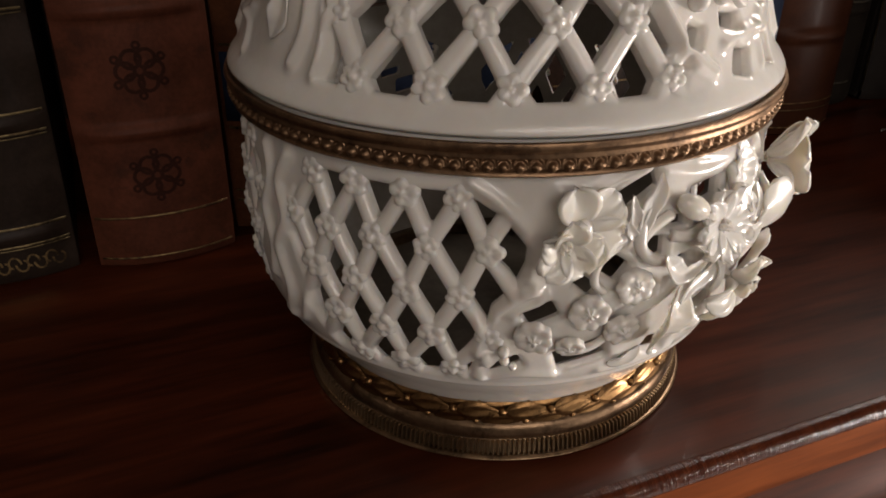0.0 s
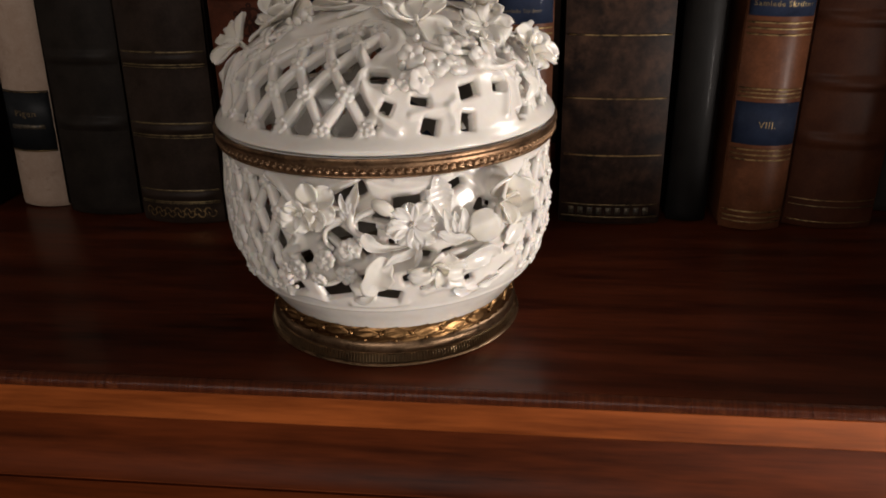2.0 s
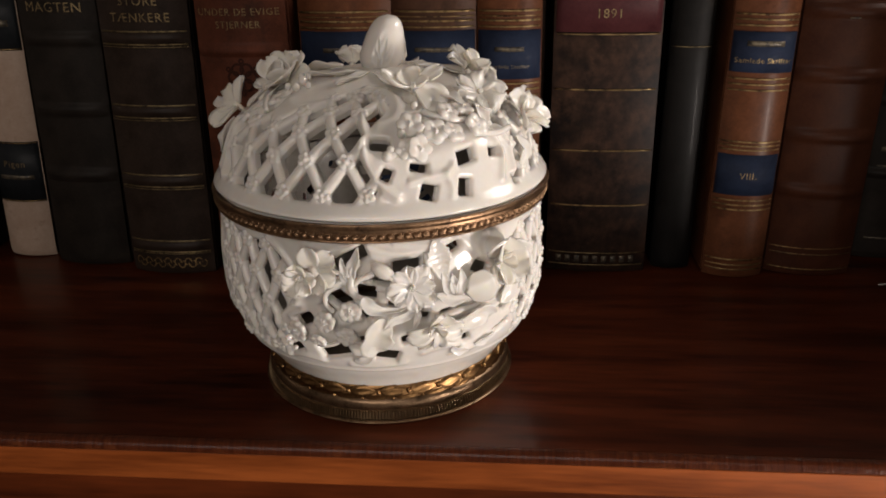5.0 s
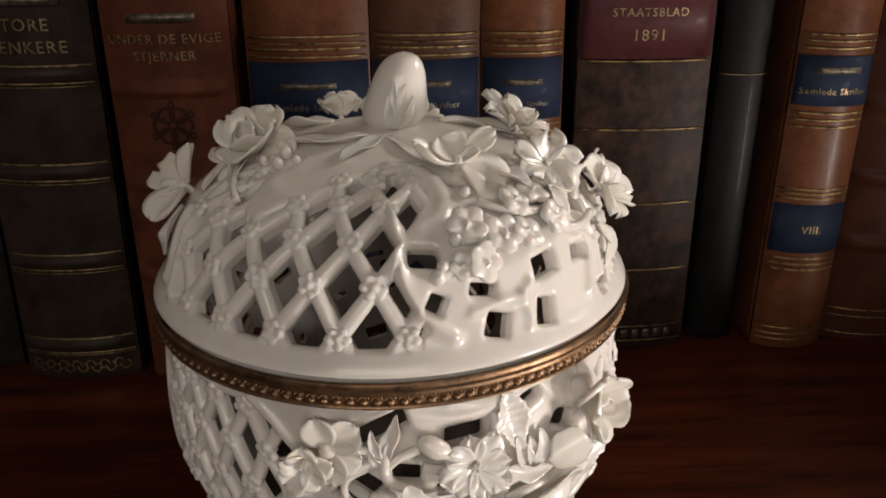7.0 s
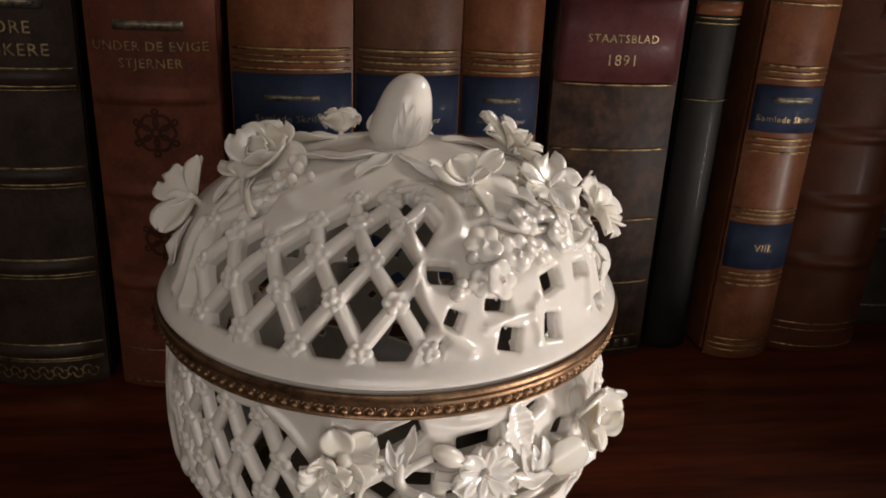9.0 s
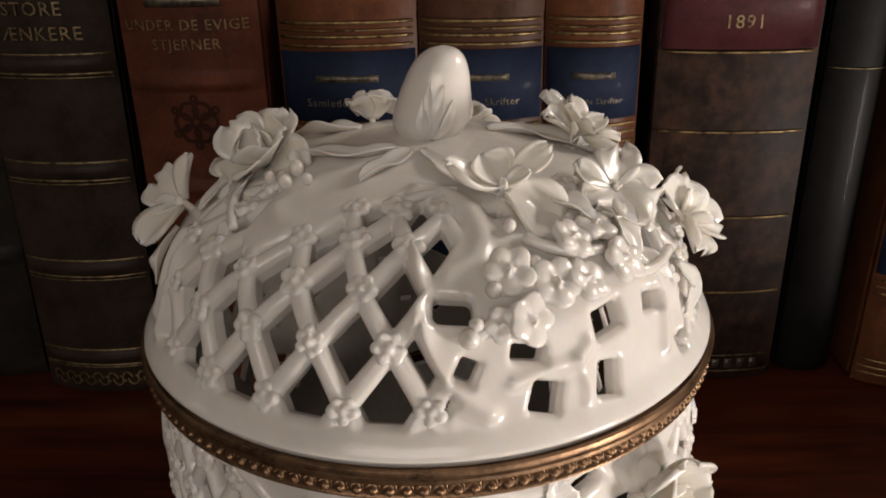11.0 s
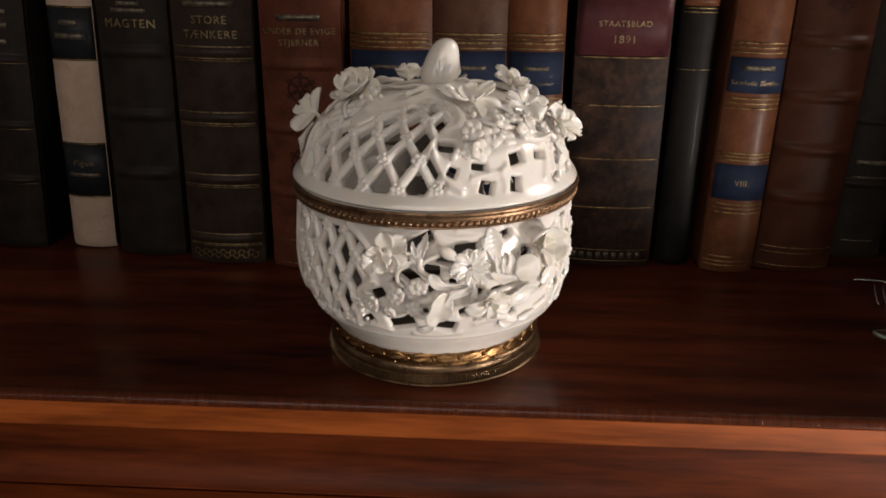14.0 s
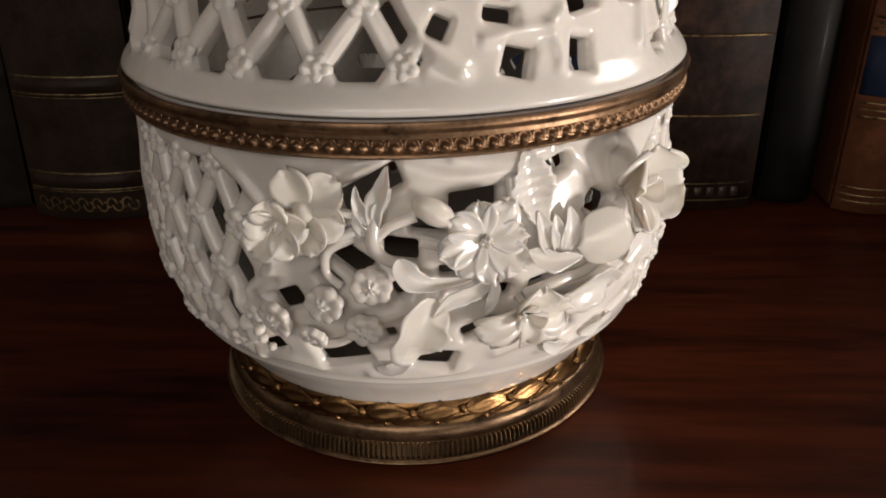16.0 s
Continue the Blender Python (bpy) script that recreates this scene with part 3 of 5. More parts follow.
def lattice_phi(prof, TH, S, phi, edge, nodes, spacing, half):
    """Cuts a trellis panel: what lies inside its edge and between the bars is open."""
    c = sum(t for t, _ in edge) / len(edge)
    rows = {}
    for th, z in nodes:
        rows.setdefault(z, []).append(th)
    zs = sorted(rows)
    bars = [((a, z0), (b, z1)) for z0, z1 in zip(zs, zs[1:]) for a in rows[z0] for b in rows[z1] if abs(a - b) < spacing * 0.78]
    loc = np.abs(wrap(TH - c)) < 50
    th, s = c + wrap(TH[loc] - c), S[loc]
    rr = prof.at(s)[0]
    dm = np.full(th.shape, 1e9)
    for (ta, za), (tb, zb) in bars:
        sa, sb = prof.of_z(za), prof.of_z(zb)
        ra = prof.at((sa + sb) / 2)[0]
        dm = np.minimum(dm, segment_d(np.radians(th) * ra, s, (math.radians(ta) * ra, sa), (math.radians(tb) * ra, sb)))
    rm = float(rr.mean())
    sd = polygon_sd(np.radians(th) * rm, s, [(math.radians(t) * rm, prof.of_z(z)) for t, z in edge])
    h = half * (0.72 + 0.28 * rr / rr.max())
    phi[loc] = np.minimum(phi[loc], np.maximum(sd, h - dm))


def hole_phi(prof, TH, S, phi, holes):
    """Openings among the flowers: (angle, height, half width, half height, turn, roundness)."""
    for th, z, hw, hh, turn, rad in holes:
        hw, hh = hw * 1.1, hh * 1.1
        s = prof.of_z(z)
        r = prof.at(s)[0]
        w, dx, dy = near(TH, S, th, s, r, 14)
        a = radians(turn)
        x, y = dx[w] * math.cos(a) + dy[w] * math.sin(a), -dx[w] * math.sin(a) + dy[w] * math.cos(a)
        x = x + 0.14 * math.sin(3 * th + z) * y
        qx, qy = np.abs(x) - hw + rad, np.abs(y) - hh + rad
        d = np.hypot(np.maximum(qx, 0), np.maximum(qy, 0)) + np.minimum(np.maximum(qx, qy), 0) - rad
        phi[w] = np.minimum(phi[w], d)


def relief_of(prof, TH, S, strokes):
    """Modelled ridges: each a line of (angle, height) points with a width and a rise in millimetres."""
    out = np.zeros(TH.shape)
    for pts, width, rise in strokes:
        path = smooth_path(pts, 6)
        bump = np.zeros(TH.shape)
        for (ta, za), (tb, zb) in zip(path, path[1:]):
            sa, sb = prof.of_z(za), prof.of_z(zb)
            r = prof.at((sa + sb) / 2)[0]
            w, dx, dy = near(TH, S, ta, sa, r, width * 3 + 6)
            d = segment_d(dx[w], dy[w], (0, 0), (math.radians(tb - ta) * r, sb - sa))
            bump[w] = np.maximum(bump[w], rise * np.exp(-(d / width) ** 2))
        out = out + bump
    return out


def smooth_path(pts, n):
    p = [Vector(q) if len(q) != 2 else Vector((q[0], q[1])) for q in pts]
    out = []
    for i in range(len(p) - 1):
        a, b, c, d = p[max(i - 1, 0)], p[i], p[i + 1], p[min(i + 2, len(p) - 1)]
        for k in range(n):
            f = k / n
            out.append(0.5 * (2 * b + (c - a) * f + (2 * a - 5 * b + 4 * c - d) * f ** 2 + (3 * b - a - 3 * c + d) * f ** 3))
    return out + [p[-1]]


def pierced_shell(name, prof, cut, strokes, thick, mat, parent, label, step=0.55, round_edge=1.7, level=0.0):
    """A turned wall with openings cut through it, rounded at their outer edges, and modelled ridges. level: 1 cuts the openings straight inwards, 0 square to the wall."""
    L = prof.s[-1]
    ns, nt = int(L / step), int(2 * math.pi * prof.r.max() / step)
    s1, t1 = np.linspace(0, L, ns + 1), np.arange(nt) * 360.0 / nt - 180.0
    S, TH = np.meshgrid(s1, t1, indexing="ij")
    phi = np.full(S.shape, 50.0)
    cut(TH, S, phi)
    inside = phi > 0
    ids = np.full(S.shape, -1)
    ids[inside] = np.arange(inside.sum())
    VS, VT, VP = [S[inside]], [TH[inside]], [phi[inside]]
    count = int(inside.sum())
    cross_h, cross_v = {}, {}
    es, et = [], []
    dt = 360.0 / nt
    for i, j in zip(*np.nonzero(inside != np.roll(inside, -1, 1))):
        f = phi[i, j] / (phi[i, j] - phi[i, (j + 1) % nt])
        cross_h[(i, j)] = count + len(es)
        es.append(s1[i]), et.append(t1[j] + dt * f)
    for i, j in zip(*np.nonzero(inside[:-1] != inside[1:])):
        f = phi[i, j] / (phi[i, j] - phi[i + 1, j])
        cross_v[(i, j)] = count + len(es)
        es.append(s1[i] + (s1[i + 1] - s1[i]) * f), et.append(t1[j])
    s_all = np.concatenate(VS + [np.array(es)])
    t_all = np.concatenate(VT + [np.array(et)])
    p_all = np.concatenate(VP + [np.zeros(len(es))])
    n = len(s_all)
    jn = np.roll(np.arange(nt), -1)
    full = inside[:-1] & inside[1:] & inside[:-1][:, jn] & inside[1:][:, jn]
    A, B, C, D = ids[:-1][full], ids[:-1][:, jn][full], ids[1:][:, jn][full], ids[1:][full]
    faces = np.stack([A, B, C, D], 1).tolist()
    walls = []
    some = (inside[:-1] | inside[1:] | inside[:-1][:, jn] | inside[1:][:, jn]) & ~full
    for i, j in zip(*np.nonzero(some)):
        j2 = (j + 1) % nt
        cs = ((i, j), (i, j2), (i + 1, j2), (i + 1, j))
        cr = (cross_h.get((i, j)), cross_v.get((i, j2)), cross_h.get((i + 1, j)), cross_v.get((i, j)))
        poly, kinds = [], []
        for k in range(4):
            if inside[cs[k]]:
                poly.append(int(ids[cs[k]])), kinds.append(0)
            if inside[cs[k]] != inside[cs[(k + 1) % 4]]:
                poly.append(cr[k]), kinds.append(1 if inside[cs[k]] else 2)
        if len(poly) > 2:
            faces.append(poly)
            for k in range(len(poly)):
                if kinds[k] == 1 and kinds[(k + 1) % len(poly)] == 2:
                    walls.append((poly[k], poly[(k + 1) % len(poly)]))
    r, z, nr, nz = prof.at(s_all)
    a = np.radians(t_all)
    e = np.clip(p_all, 0, round_edge)
    drop = round_edge - np.sqrt(np.maximum(round_edge ** 2 - (round_edge - e) ** 2, 0))
    up = relief_of(prof, t_all, s_all, strokes) * np.clip(p_all / 1.0, 0, 1) - drop
    ends = np.minimum(s_all, L - s_all)
    up = up * np.clip(ends / 2.0, 0, 1)
    def place(off, flat=0.0):
        q, h = r + (nr + (1 - nr) * flat) * off, z + nz * (1 - flat) * off
        return np.stack([q * np.cos(a), q * np.sin(a), h], 1) / 1000
    verts = np.concatenate([place(up), place(-thick * np.ones(n), level)]).tolist()
    inner = [[v + n for v in reversed(f)] for f in faces]
    sides = [(x, x + n, y + n, y) for y, x in walls]
    for row, flip in ((0, False), (ns, True)):
        for j in range(nt):
            x, y = int(ids[row, j]), int(ids[row, (j + 1) % nt])
            if x >= 0 and y >= 0:
                sides.append((x, x + n, y + n, y) if not flip else (x, y, y + n, x + n))
    me = bpy.data.meshes.new(name)
    me.from_pydata(verts, [], faces + inner + sides)
    me.update()
    me.polygons.foreach_set("use_smooth", [True] * len(me.polygons))
    me.set_sharp_from_angle(angle=radians(62))
    me.materials.append(mat)
    # inner faces take the porcelain with the shade in its colour
    me.materials.append(inside_shade)
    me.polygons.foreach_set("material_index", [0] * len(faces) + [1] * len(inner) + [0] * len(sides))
    return link_part(name, me, parent, label)


# trellis panels
BODY_ROWS = [(22.0, -119.0), (33.0, -124.0), (43.6, -127.6), (53.5, -122.6), (64.6, -118.4), (75.6, -122.8), (86.2, -118.0)]
LID_ROWS = [(88.0, -93.4), (97.3, -86.4), (108.0, -92.3), (116.3, -98.9), (121.9, -104.6), (125.3, -94.2), (128.0, -101.0)]


def panel_nodes(rows, spacing, lo, hi):
    out = []
    for z, t0 in rows:
        k = math.ceil((lo - t0) / spacing)
        while t0 + k * spacing <= hi:
            out.append((t0 + k * spacing, z))
            k += 1
    return out


BODY_NODES = panel_nodes(BODY_ROWS, 10.2, -172, -100)
LID_NODES = panel_nodes(LID_ROWS, 14.1, -168, -66)
BODY_EDGE = [(-152, 30.2), (-137, 29.6), (-121.5, 30.8), (-118.6, 42), (-117.2, 51), (-111.5, 57.5), (-111.0, 65), (-115.5, 71.5), (-122, 76.2), (-151, 76.2), (-158, 70), (-160, 60), (-156, 50), (-155.5, 40)]
LID_EDGE = [(-150, 95.4), (-117, 95.0), (-84.5, 95.2), (-82.5, 98.5), (-86.0, 105), (-88.5, 110), (-87.8, 116), (-80, 121.0), (-76.5, 124.0), (-80, 126.4), (-93, 126.6), (-101.7, 126.0), (-108.7, 124.4), (-115.5, 122.6), (-122.7, 121.2), (-127.5, 118.8), (-132, 117.6), (-137, 119.6), (-142, 124.6), (-152, 125.3), (-160, 123.0), (-160, 119.4), (-153, 113), (-149, 105), (-149, 99)]
UPPER_HOLES = [(-92.2, 74.4, 6.0, 2.2, 28, 0.5), (-74.6, 71.0, 4.5, 2.2, 4, 0.4), (-82.4, 66.7, 3.2, 1.2, -8, 0.5), (-87.2, 62.1, 3.2, 2.2, -8, 0.7), (-95.6, 59.8, 3.6, 2.2, -36, 0.5), (-100.1, 55.7, 2.6, 1.3, -42, 0.4), (-114.1, 62.6, 2.6, 1.7, -45, 0.5),
               (-59.0, 75.8, 2.5, 1.6, 19, 0.7), (-49.3, 65.8, 3.5, 2.2, -28, 1.2), (-44.4, 62.4, 0.9, 1.7, 8, 0.6), (-79.0, 57.1, 1.8, 1.1, 0, 0.4), (-87.9, 53.5, 1.5, 1.3, -48, 0.4)]
LOWER_HOLES = [(-108.0, 49.5, 3.1, 2.1, 23, 0.5), (-99.4, 37.2, 5.2, 3.1, 16, 0.6), (-114.6, 35.0, 3.8, 1.6, 30, 0.5), (-62.3, 51.8, 2.0, 0.8, 8, 0.4), (-69.9, 51.5, 2.3, 1.2, -12, 0.5), (-73.7, 42.9, 3.4, 1.4, 18, 0.6), (-69.3, 39.9, 1.5, 1.2, 30, 0.5), (-81.7, 35.2, 3.7, 2.3, -12, 0.4),
               (-54.6, 38.4, 1.3, 1.7, 18, 0.5), (-39.0, 38.0, 3.4, 1.1, 24, 0.4), (-38.3, 47.4, 2.6, 1.5, 24, 0.4), (-89.6, 42.8, 1.0, 1.2, 15, 0.4)]
LID_HOLES = [(-81.2, 113.7, 3.4, 2.3, -8, 1.2), (-79.6, 103.9, 1.7, 2.0, -25, 0.6), (-68.7, 105.5, 2.9, 1.5, -12, 0.7), (-66.4, 97.2, 2.5, 2.5, -14, 0.4), (-53.6, 97.2, 2.1, 2.8, -10, 0.3), (-51.0, 107.3, 3.4, 2.5, 8, 0.4), (-38.4, 106.8, 2.2, 1.7, -10, 0.5),
             (-27.4, 104.2, 1.7, 2.7, 0, 0.6), (-31.4, 95.4, 1.2, 1.5, 0, 0.3), (-64.0, 124.6, 1.5, 1.1, 0, 0.4), (-40.0, 119.2, 1.5, 1.2, 0, 0.4)]


def mirror(pairs):
    """The same on the other side of the flower panel."""
    return [(-151.0 - t, z) for t, z in pairs]


def body_cut(TH, S, phi):
    for k in range(2):
        for edge, nodes in ((BODY_EDGE, BODY_NODES), (mirror(BODY_EDGE), mirror(BODY_NODES))):
            lattice_phi(BODY, TH, S, phi, [(t + 180 * k, z) for t, z in edge], [(t + 180 * k, z) for t, z in nodes], 10.2, 1.88)
        hole_phi(BODY, TH, S, phi, [(t + 180 * k, *q) for t, *q in UPPER_HOLES + LOWER_HOLES])


def lid_cut(TH, S, phi):
    for k in range(3):
        lattice_phi(LID, TH, S, phi, [(t + 120 * k, z) for t, z in LID_EDGE], [(t + 120 * k, z) for t, z in LID_NODES], 14.1, 2.15)
    hole_phi(LID, TH, S, phi, LID_HOLES)


BODY_RIDGES = [([(-121, 79), (-116, 75), (-111.5, 69.5)], 1.3, 1.3), ([(-117, 36), (-119.5, 42), (-118, 49), (-113, 54), (-109.5, 57), (-112, 60.5)], 1.6, 1.5), ([(-113, 50), (-109, 52.5), (-108.5, 56), (-111.5, 56.2)], 1.2, 1.0),
               ([(-106, 77), (-101, 76), (-96, 78.5), (-90, 80)], 1.8, 1.3), ([(-86, 79), (-80, 77), (-74, 76.6), (-66, 77)], 1.5, 1.2), ([(-104, 68.5), (-98, 69), (-93, 68)], 1.5, 1.6), ([(-104, 63.5), (-98, 64.5), (-94, 65.5)], 1.4, 1.4),
               ([(-119, 31), (-112, 33), (-104, 32)], 1.2, 0.9), ([(-62, 50), (-54, 50.5), (-46, 49), (-41, 51)], 1.6, 1.4), ([(-44, 56), (-39, 58), (-35, 62)], 1.8, 1.3), ([(-60, 33.5), (-52, 33), (-46, 36)], 1.6, 1.0), ([(-92, 47), (-87, 49), (-81, 52)], 1.5, 1.2),
               ([(-47, 78), (-41, 75), (-37.5, 70)], 1.3, 1.2), ([(-58, 79.5), (-54, 76), (-51, 71.5), (-50, 63)], 1.4, 0.9), ([(-46, 80), (-48.5, 74), (-46.5, 66), (-48, 60)], 1.8, 0.9), ([(-78, 80), (-70, 78.8), (-62, 79.8)], 1.2, 0.8), ([(-95, 50), (-90, 52.5), (-86, 52)], 1.6, 1.0), ([(-70, 36), (-64, 37.5), (-58, 36)], 1.8, 0.9), ([(-94, 31), (-86, 30.5), (-76, 31.5)], 1.4, 0.7), ([(-160, 77), (-163, 70), (-161, 62), (-164, 54), (-162, 44), (-165, 36)], 1.7, 1.4), ([(-168, 77), (-166.5, 70), (-169, 62), (-166.5, 54), (-168, 45)], 1.6, 1.3), ([(-157, 42), (-161, 35), (-168, 34)], 1.4, 1.1)]
LID_RIDGES = [([(-87.5, 121.5), (-88.4, 116.5), (-87.3, 111.5), (-85, 106), (-81.5, 101), (-76.5, 96.5)], 1.9, 1.7), ([(-87, 127.2), (-78, 126.8), (-72.4, 125.2), (-71.6, 122.6), (-75, 119.8), (-81, 118.4)], 2.3, 1.4), ([(-72, 101.0), (-66, 102.3), (-60, 102.6), (-57, 105.0)], 1.4, 1.2),
              ([(-60, 103.0), (-58.5, 98.0), (-59, 95.0)], 1.2, 0.9), ([(-151, 96.0), (-150, 104.0), (-151, 113.5), (-146, 119.0)], 1.9, 1.6), ([(-158, 97.0), (-155.5, 105.0), (-158, 114.7)], 1.6, 1.4), ([(-90, 127.3), (-104, 125.0), (-116, 123.2), (-127, 122.4), (-136, 123.6)], 2.2, 0.5)]


def round_about(strokes, n):
    return [([(t + 360 / n * k, z) for t, z in p], w, h) for k in range(n) for p, w, h in strokes]


jar = tagged(empty("potpourri_jar"), "white pierced porcelain bowl with applied flowers and brass mounts", "jar")
lid = tagged(empty("jar_lid", (0, 0, 0.0889)), "white pierced porcelain lid with applied flowers and a bud knob", "lid")
pierced_shell("bowl", BODY, body_cut, round_about(BODY_RIDGES, 2) + [([(t, 27.6) for t in range(-180, 181, 20)], 0.8, 0.5)], 3.0, porcelain, jar, "glossy pierced white porcelain", level=1.0)
dome = pierced_shell("dome", LID, lid_cut, round_about(LID_RIDGES, 3), 4.0, porcelain, lid, "glossy pierced white porcelain")
LIFT = Matrix.Translation((0, 0, -0.0889))
dome.matrix_basis = LIFT
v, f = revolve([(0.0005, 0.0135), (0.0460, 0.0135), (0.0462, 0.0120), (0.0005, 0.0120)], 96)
mesh_ob("bowl_floor", v, f, dark_floor, jar, True, "dark brown inside floor")


# florets on the crossings
def knobbed_disc(name, bumps, radius, mat, n=30, rings=7):
    """One modelled surface with rounded knobs: bumps are (x, y, radius, height)."""
    v, f = [(0, 0, max((b[3] for b in bumps), default=0.001))], []

    def rise(x, y):
        h = 0.0
        for bx, by, br, bh in bumps:
            d = math.hypot(x - bx, y - by) / br
            if d < 1:
                h = max(h, bh * math.sqrt(1 - d * d))
        return h
    for i in range(1, rings + 1):
        for j in range(n):
            a = 2 * math.pi * j / n
            edge = max((math.hypot(bx, by) * math.cos(a - math.atan2(by, bx)) + math.sqrt(max(0, br * br - (math.hypot(bx, by) * math.sin(a - math.atan2(by, bx))) ** 2)) for bx, by, br, bh in bumps if math.cos(a - math.atan2(by, bx)) > 0.2 and br > abs(math.hypot(bx, by) * math.sin(a - math.atan2(by, bx)))), default=radius)
            q = edge * (i / rings) ** 0.9
            x, y = q * math.cos(a), q * math.sin(a)
            v.append((x, y, -0.0004 if i == rings else rise(x * 0.985, y * 0.985)))
    f += [(0, 1 + j, 1 + (j + 1) % n) for j in range(n)]
    for i in range(rings - 1):
        for j in range(n):
            a, b = 1 + i * n + j, 1 + i * n + (j + 1) % n
            f.append((a, a + n, b + n, b))
    me = bpy.data.meshes.new(name)
    me.from_pydata(v, [], f)
    me.update()
    me.polygons.foreach_set("use_smooth", [True] * len(me.polygons))
    me.materials.append(mat)
    return me


def floret_mesh(name, petals, ring, bead, centre, seed):
    q, bumps = random.Random(seed), []
    for k in range(petals):
        a, d = 2 * math.pi * (k + q.uniform(-0.16, 0.16)) / petals, ring * q.uniform(0.88, 1.1)
        bumps.append((d * math.cos(a), d * math.sin(a), bead * q.uniform(1.05, 1.35), bead * q.uniform(0.68, 1.0)))
    return knobbed_disc(name, bumps + [(ring * q.uniform(-0.1, 0.1), ring * q.uniform(-0.1, 0.1), centre, centre * 1.15), (0, 0, ring * 1.15, bead * 0.5)], ring * 0.8, porcelain, 6 * petals)


def inside_edge(th, z, edge, grow):
    r = 1.12
    c = np.array([(th * r, z)])
    return polygon_sd(c[:, 0], c[:, 1], [(t * r, zz) for t, zz in edge])[0] < grow


FLORETS = [floret_mesh("floret", (6, 5, 6, 5, 7)[k], (0.0021, 0.0020, 0.0022, 0.0021, 0.0022)[k], (0.00108, 0.00120, 0.00104, 0.00114, 0.00096)[k], (0.00115, 0.0011, 0.0013, 0.0012, 0.0012)[k], k) for k in range(5)]
rnd = random.Random(4)


def scatter_florets(prof, nodes, edge, grow, parent, up, n):
    for k in range(n):
        for th, z in nodes:
            if z < 127 and inside_edge(th, z, edge, grow):
                m = prof.seat(th + 360 / n * k + rnd.uniform(-0.5, 0.5), z + rnd.uniform(-0.4, 0.4), -0.25, rnd.uniform(-8, 8), rnd.uniform(-8, 8), rnd.uniform(0, 60))
                link_part("floret", rnd.choice(FLORETS), parent, "", up @ m @ Matrix.Scale(rnd.uniform(0.92, 1.1), 4))


scatter_florets(BODY, BODY_NODES, BODY_EDGE, 1.6, jar, Matrix.Identity(4), 2)
scatter_florets(BODY, mirror(BODY_NODES), mirror(BODY_EDGE), 1.6, jar, Matrix.Identity(4), 2)
scatter_florets(LID, LID_NODES, LID_EDGE, 1.0, lid, LIFT, 3)


# ---- petals, flowers and leaves ----
def petal_mesh(length, width, a0, a1, curl, tip=0.0, ruffle=0.0, thick=0.0013, seed=0, blunt=0.62, nu=11, nv=8):
    """A petal along x from the origin: a0 and a1 are its slopes at base and tip, curl lifts its edges, tip notches or points it."""
    rr = random.Random(seed)
    ph, ph2, ph3 = rr.uniform(0, 6), rr.uniform(0, 6), rr.uniform(0, 6)
    top, bot = [], []
    x = z = 0.0
    for i in range(nu + 1):
        t = i / nu
        sl = radians(a0 + (a1 - a0) * t)
        if i:
            x, z = x + math.cos(sl) * length / nu, z + math.sin(sl) * length / nu
        hw = width / 2 * (0.30 + 0.70 * math.sin(min(1.0, t / blunt) * math.pi / 2)) * (1.0 if t < blunt else math.sqrt(max(0.04, 1 - ((t - blunt) / (1.02 - blunt)) ** 2)))
        for j in range(nv + 1):
            w = -1 + 2 * j / nv
            up = curl * hw * w * w * (1 + 0.35 * math.sin(ph2) * w) + 1.1 * ruffle * math.sin(w * 5 + ph + t * 2) * t * t
            rag = length * 0.026 * t ** 3 * (math.sin(w * 7 + ph2) + 0.6 * math.sin(w * 15 + ph3))
            ext = tip * t * t * (abs(w) if tip > 0 else 1 - abs(w)) * (1 if tip > 0 else -1)
            p = Vector((x + ext + rag - math.sin(sl) * up, w * hw, z + math.cos(sl) * up))
            top.append(p)
            bot.append(p + Vector((math.sin(sl), 0, -math.cos(sl))) * thick * (1 - 0.62 * t))
    m, n = nv + 1, len(top)
    faces = []
    for i in range(nu):
        for j in range(nv):
            a = i * m + j
            faces += [(a, a + m, a + m + 1, a + 1), (n + a, n + a + 1, n + a + m + 1, n + a + m)]
    ring = [j for j in range(m)] + [i * m + nv for i in range(1, nu + 1)] + [nu * m + j for j in range(nv - 1, -1, -1)] + [i * m for i in range(nu - 1, 0, -1)]
    for a, b in zip(ring, ring[1:] + ring[:1]):
        faces.append((a, b, n + b, n + a))
    me = bpy.data.meshes.new("petal")
    me.from_pydata([tuple(p) for p in top + bot], [], faces)
    me.update()
    me.polygons.foreach_set("use_smooth", [True] * len(me.polygons))
    return me


